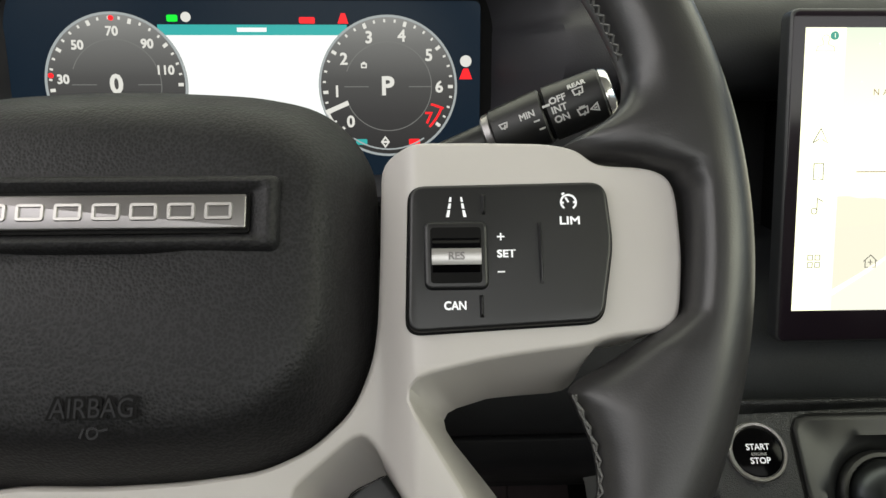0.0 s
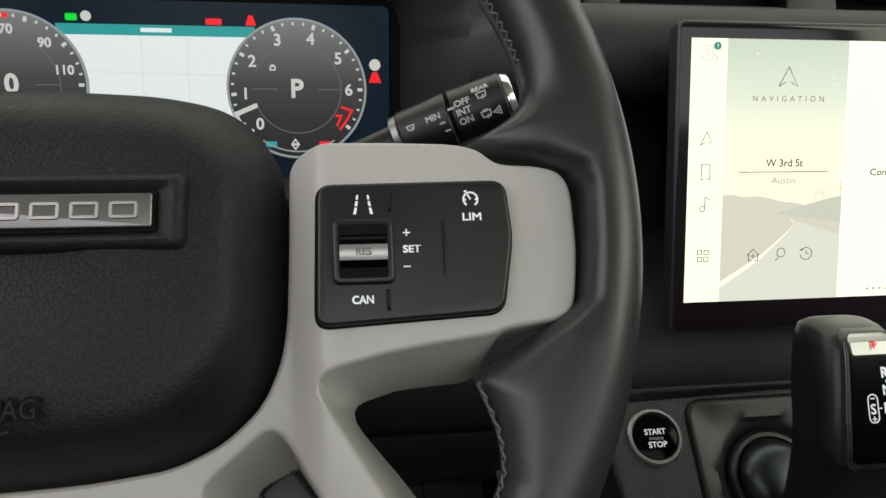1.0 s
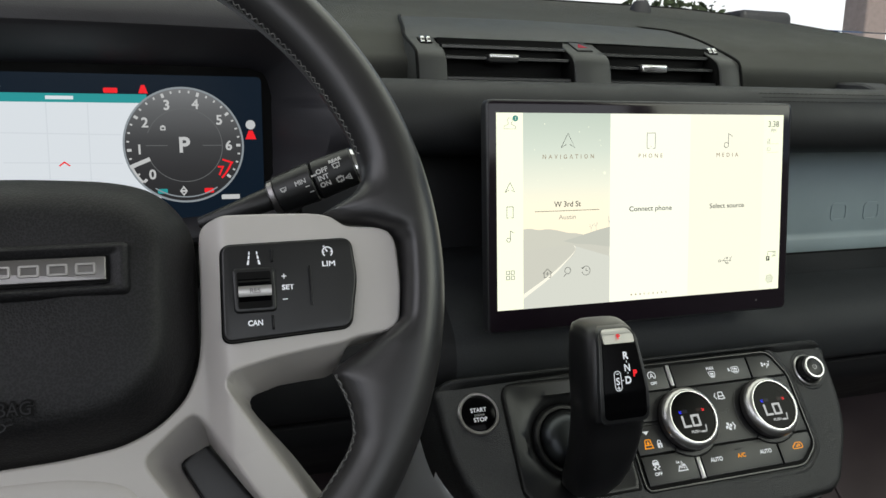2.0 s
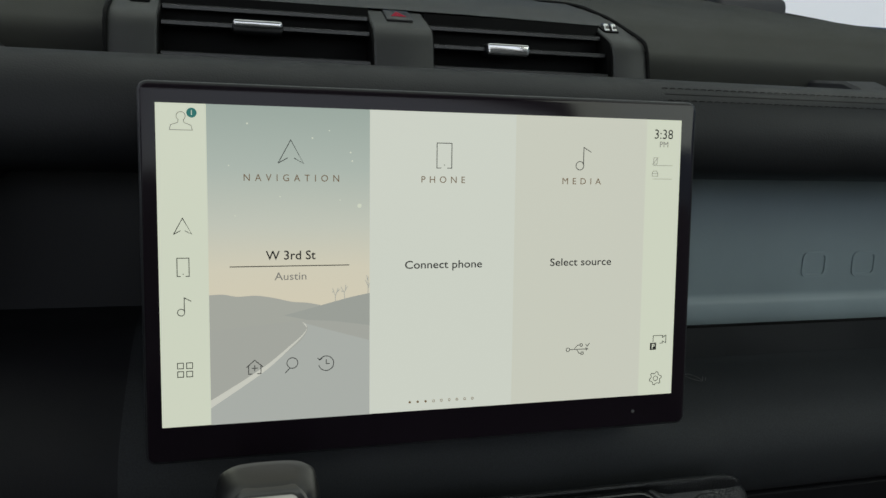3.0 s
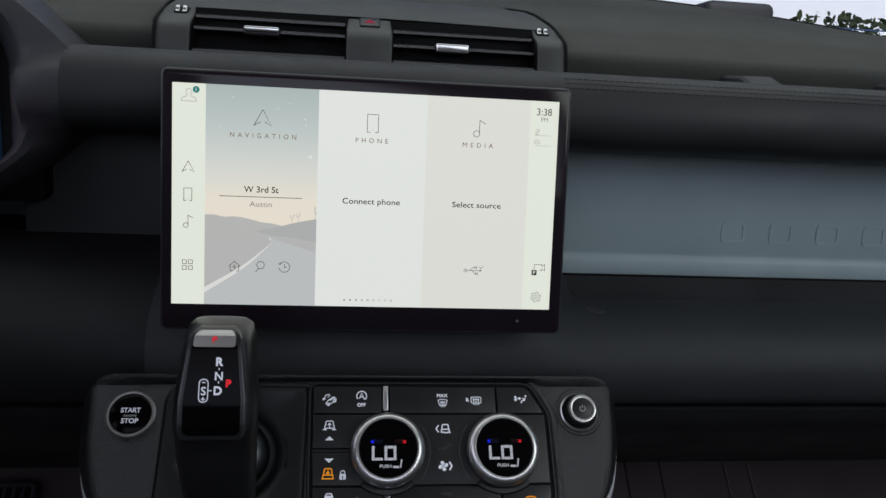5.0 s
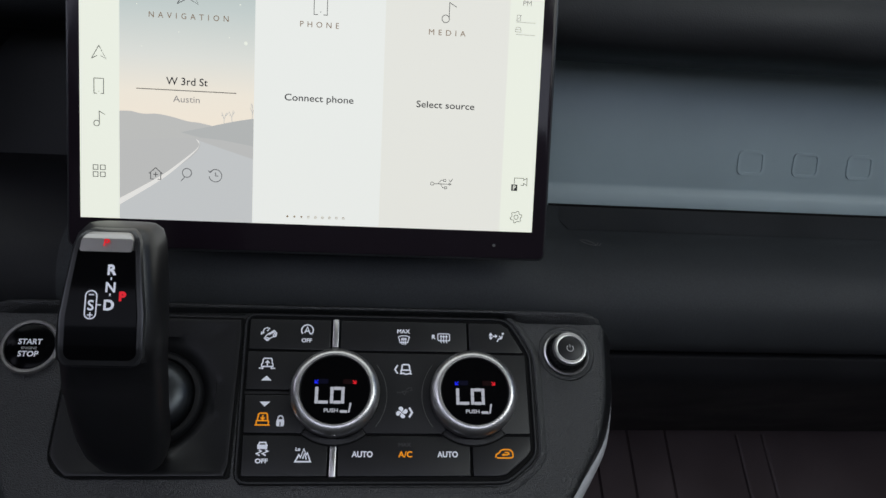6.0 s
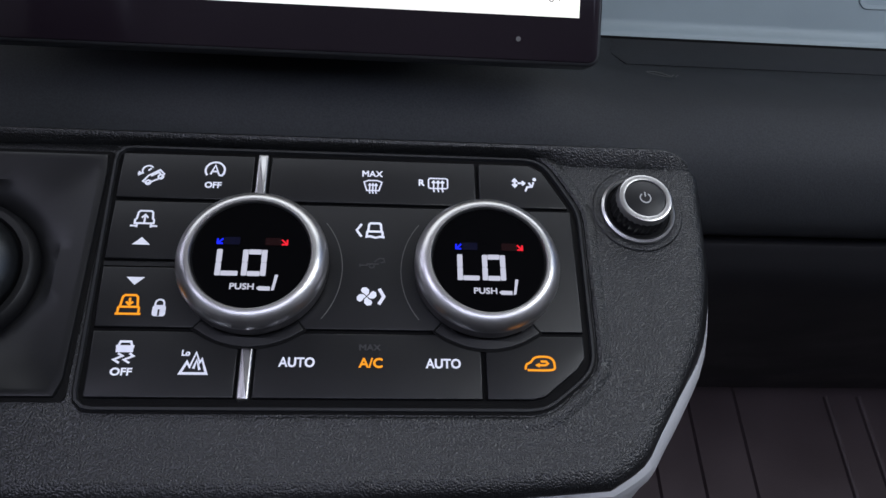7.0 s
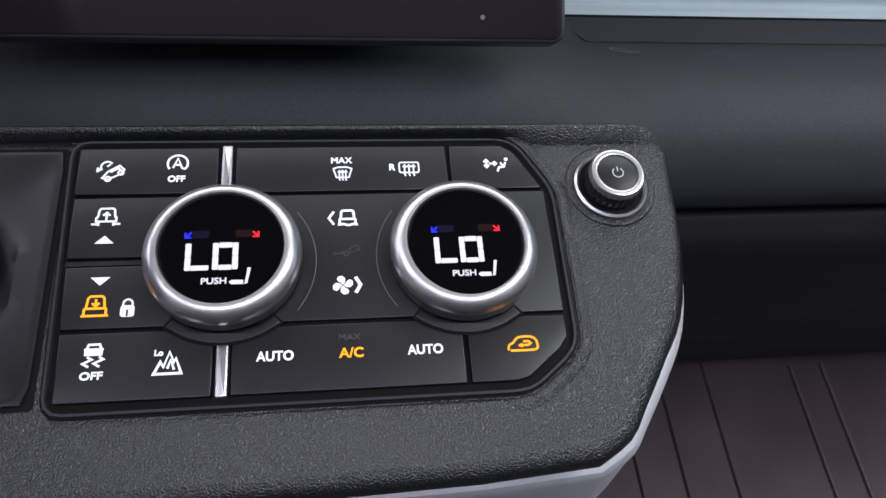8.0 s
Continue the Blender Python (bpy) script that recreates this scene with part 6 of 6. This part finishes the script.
def temperature_dial(cx, cy):
    d = thing("temperature_dial", "satin silver rotary dial with a black display reading LO", "dial", (cx, cy, BF), PANEL, "pair of temperature dials")
    part("moat_gap", slab(arc(cx, cy, 0.0279, 230, 310, 24) + arc(cx, cy, 0.0236, 310, 230, 24), BF, BF + 0.0008), GAP, d)
    part("moat", slab(arc(cx, cy, 0.0271, 231.5, 308.5, 24) + arc(cx, cy, 0.0236, 308.5, 231.5, 24), BF, BF + 0.0012, 0.0004), BUTTON, d)
    part("skirt", lathe(cx, cy, [(0.0226, BF), (0.0228, BF + 0.0012), (0.0226, BF + 0.0018)], 72), GAP, d)
    part("wall", lathe(cx, cy, [(0.0230, BF + 0.0014), (0.0236, BF + 0.0020), (0.0238, BF + 0.0032), (0.0238, BF + 0.0072)], 96, False, False), DARK_CHROME, d, "dark satin side wall")
    bm = lathe(cx, cy, [(0.0237, BF + 0.0066), (0.0239, BF + 0.0072), (0.0237, BF + 0.0083), (0.0230, BF + 0.0098), (0.0219, BF + 0.0111), (0.0207, BF + 0.0119), (0.0195, BF + 0.0123), (0.0189, BF + 0.0122), (0.0185, BF + 0.0116), (0.0184, BF + 0.0100)], 96)
    part("ring", bm, SATIN, d, "satin silver ring")
    face = part("display", lathe(cx, cy, [(0.0184, BF + 0.0090), (0.0184, BF + 0.0107), (0.0179, BF + 0.0111)], 72), GLOSS, d, "glossy black display")
    n = BF + 0.0112
    bm = bmesh.new()
    bars = [(-0.0104, -0.0032, -0.0087, 0.0013), (-0.0104, -0.0077, -0.0087, -0.0033), (-0.0086, -0.0077, -0.0034, -0.0061)]
    bars += [(-0.0024, -0.0030, -0.0007, 0.0013), (-0.0024, -0.0076, -0.0007, -0.0031), (0.0034, -0.0030, 0.0051, 0.0013), (0.0034, -0.0076, 0.0051, -0.0031), (-0.0006, -0.0077, 0.0033, -0.0061), (-0.0006, -0.0003, 0.0033, 0.0014)]
    for x0, y0, x1, y1 in bars:
        slab(rrect(cx + x0, cy + y0, cx + x1, cy + y1, 0.0003, 2), n, n + 0.00015, bm=bm)
    part("lettering", bm, DIGIT, face, flat=True)
    lettering("PUSH", cx - 0.0017, cy - 0.0113, 0.0019, n + 0.0002, DIGIT, face, width=0.0072, bold=0.0001)
    symbol(cx + 0.0060, cy - 0.0098, 0.0027, [], n, DIGIT, face, fills=[[(-1.25, -0.72), (-0.95, -1.0), (0.30, -1.0), (0.30, -0.52), (-0.95, -0.48)], [(0.42, -1.0), (0.75, -0.92), (1.10, 0.92), (0.95, 1.0), (0.72, 0.95), (0.62, 0.1)]])
    for x, surface in ((-0.0062, BLUE_FAINT), (0.0066, RED_FAINT)):
        part("unlit_bar", sheet(rrect(cx + x - 0.0025, cy + 0.0030, cx + x + 0.0025, cy + 0.0056, 0.0003), n + 0.0001), surface, face, flat=True)
    for x, surface in ((-0.0098, BLUE), (0.0101, RED)):
        symbol(cx + x, cy + 0.0042, 0.0014, [[(-0.6, 0.6), (-0.6, -0.6), (0.6, -0.6)], [(-0.6, -0.6), (0.6, 0.6)]] if x < 0 else [[(0.6, 0.6), (0.6, -0.6), (-0.6, -0.6)], [(0.6, -0.6), (-0.6, 0.6)]], n, surface, face, 0.00055)
    return d


temperature_dial(0.3148, 0.6990)
temperature_dial(0.3900, 0.6990)
for cx, a0, a1 in ((0.3148, -38, 38), (0.3900, 142, 218)):
    part("arc_mark", strokes([arc(cx, 0.6990, 0.0280, a0, a1, 16)], 0.00025, BF + 0.0006), THREAD, b_mid, flat=True)

volume = thing("volume_knob", "small black rotary knob with a silver rim and power symbol", "knob", (0.4464, 0.7255, PF), PANEL)
part("base_ring", lathe(0.4464, 0.7255, [(0.0133, PF - 0.001), (0.0133, PF + 0.0012), (0.0125, PF + 0.0018), (0.0117, PF + 0.0012), (0.0115, PF - 0.0005)], 56), SATIN, volume, "bright chrome base ring")
part("dish", lathe(0.4464, 0.7255, [(0.0168, PF - 0.0004), (0.0160, PF + 0.0006), (0.0148, PF + 0.0008), (0.0134, PF + 0.0002)], 56, False, False), CONSOLE, volume)
part("well", lathe(0.4464, 0.7255, [(0.0116, PF - 0.0005), (0.0116, PF + 0.0006)], 48), GAP, volume)
bm = bmesh.new()
loops = []
for r, n in ((0.0098, PF), (0.0098, PF + 0.0066), (0.0092, PF + 0.0074)):
    loops.append([(0.4464 + (r + (0.0005 if i % 2 else 0)) * math.cos(2 * math.pi * i / 56), 0.7255 + (r + (0.0005 if i % 2 else 0)) * math.sin(2 * math.pi * i / 56), n) for i in range(56)])
part("knurled_side", rings(bm, loops), BUTTON, volume)
part("rim", lathe(0.4464, 0.7255, [(0.0098, PF + 0.0064), (0.0098, PF + 0.0082), (0.0092, PF + 0.0093), (0.0084, PF + 0.0096), (0.0074, PF + 0.0093), (0.0072, PF + 0.0084)], 56), SATIN, volume, "silver rim")
cap = part("cap", lathe(0.4464, 0.7255, [(0.0072, PF + 0.0066), (0.0072, PF + 0.0088), (0.0066, PF + 0.0091)], 48), BUTTON, volume)
symbol(0.4464, 0.7255, 0.0022, [arc(0, 0, 0.85, 125, 415, 16), [(0, 0.2), (0, 1.05)]], PF + 0.0092, PRINT_GREY, cap, 0.0004)

# ---- footwells ----
def floor_mat(name, x0, x1, ribs, grooves, label):
    mat = thing(name, label, "floor mat", ((x0 + x1) / 2, 0.50, 0.28))
    bm = bmesh.new()
    xs = [x0]
    for g in sorted(grooves):
        xs += [g - 0.0014, g, g + 0.0014]
    xs.append(x1)
    loops = []
    for x in xs:
        d = 0.0030 if any(abs(x - g) < 1e-6 for g in grooves) else 0.0
        loops.append([(x, 0.375, 0.150), (x, 0.375 + d, 0.160 - d), (x, 0.450 + d, 0.2250 - d), (x, 0.672 + d, 0.452 - d), (x, 0.700, 0.458), (x, 0.700, 0.150)])
    part("base", rings(bm, loops), MAT_RUBBER, mat)
    for x in ribs:
        bm = rings(bmesh.new(), [[(x + dx, y - n * 0.707, z + n * 0.707) for dx, n in ((-0.0028, -0.001), (-0.0018, 0.0026), (0.0, 0.0034), (0.0018, 0.0026), (0.0028, -0.001))] for y, z in ((0.455, 0.230), (0.668, 0.448))])
        part("rib", bm, MAT_RUBBER, mat)
    return mat


floor_mat("floor_mat", 0.47, 1.20, (0.744, 0.774), (0.582, 0.6195, 0.662), "brown-black ribbed rubber mat in the passenger footwell")
floor_mat("floor_mat", -0.60, 0.13, (-0.25, -0.21), (0.03, 0.07, -0.10), "dark ribbed rubber mat in the driver's footwell")
pedal = thing("accelerator_pedal", "dark ribbed accelerator pedal over the driver's mat", "pedal", (-0.055, 0.58, 0.36))
bm = slab(rrect(-0.085, -0.05, -0.025, 0.05, 0.006), 0.0, 0.008, 0.003)
m = Matrix.Translation((0, 0.600, 0.415)) @ pose(0, 0, 0, 45, 0, 0)
bm.transform(m)
part("plate", bm, SOFT, pedal)
for j in range(6):
    bm = slab(rrect(-0.080 + j * 0.009, -0.044, -0.075 + j * 0.009, 0.044, 0.001), 0.0075, 0.0105, 0.001)
    bm.transform(m)
    part("rib", bm, GAP, pedal)

# ---- windscreen ----
CLEAR = bpy.data.materials.new("clear_glass")
CLEAR.use_nodes = True
p = CLEAR.node_tree.nodes["Principled BSDF"]
p.inputs["Transmission Weight"].default_value, p.inputs["Roughness"].default_value, p.inputs["IOR"].default_value = 1.0, 0.0, 1.1
screen_glass = part("windscreen", swept([(0.850, 0.985), (0.854, 0.988), (0.404, 1.602), (0.400, 1.599)], -0.68, 1.28), CLEAR)
screen_glass.visible_shadow = False
tagged(screen_glass, "clear raked windscreen above the dashboard", "window", kind="structure")
sensor = thing("sensor_cover", "black plastic cover at the foot of the windscreen", "cover", (0.757, 0.80, 0.965))
part("cover", slab(rrect(0.712, 0.780, 0.802, 0.835, 0.010), 0.965, 1.001, 0.010), SOFT, sensor)
bud = thing("light_sensor", "small black dome sensor on the dashboard top", "sensor", (0.527, 0.75, 0.975))
part("dome", lathe(0.527, 0.75, [(0.014, 0.975), (0.013, 0.990), (0.009, 0.997), (0.003, 0.999)], 24), SOFT, bud)
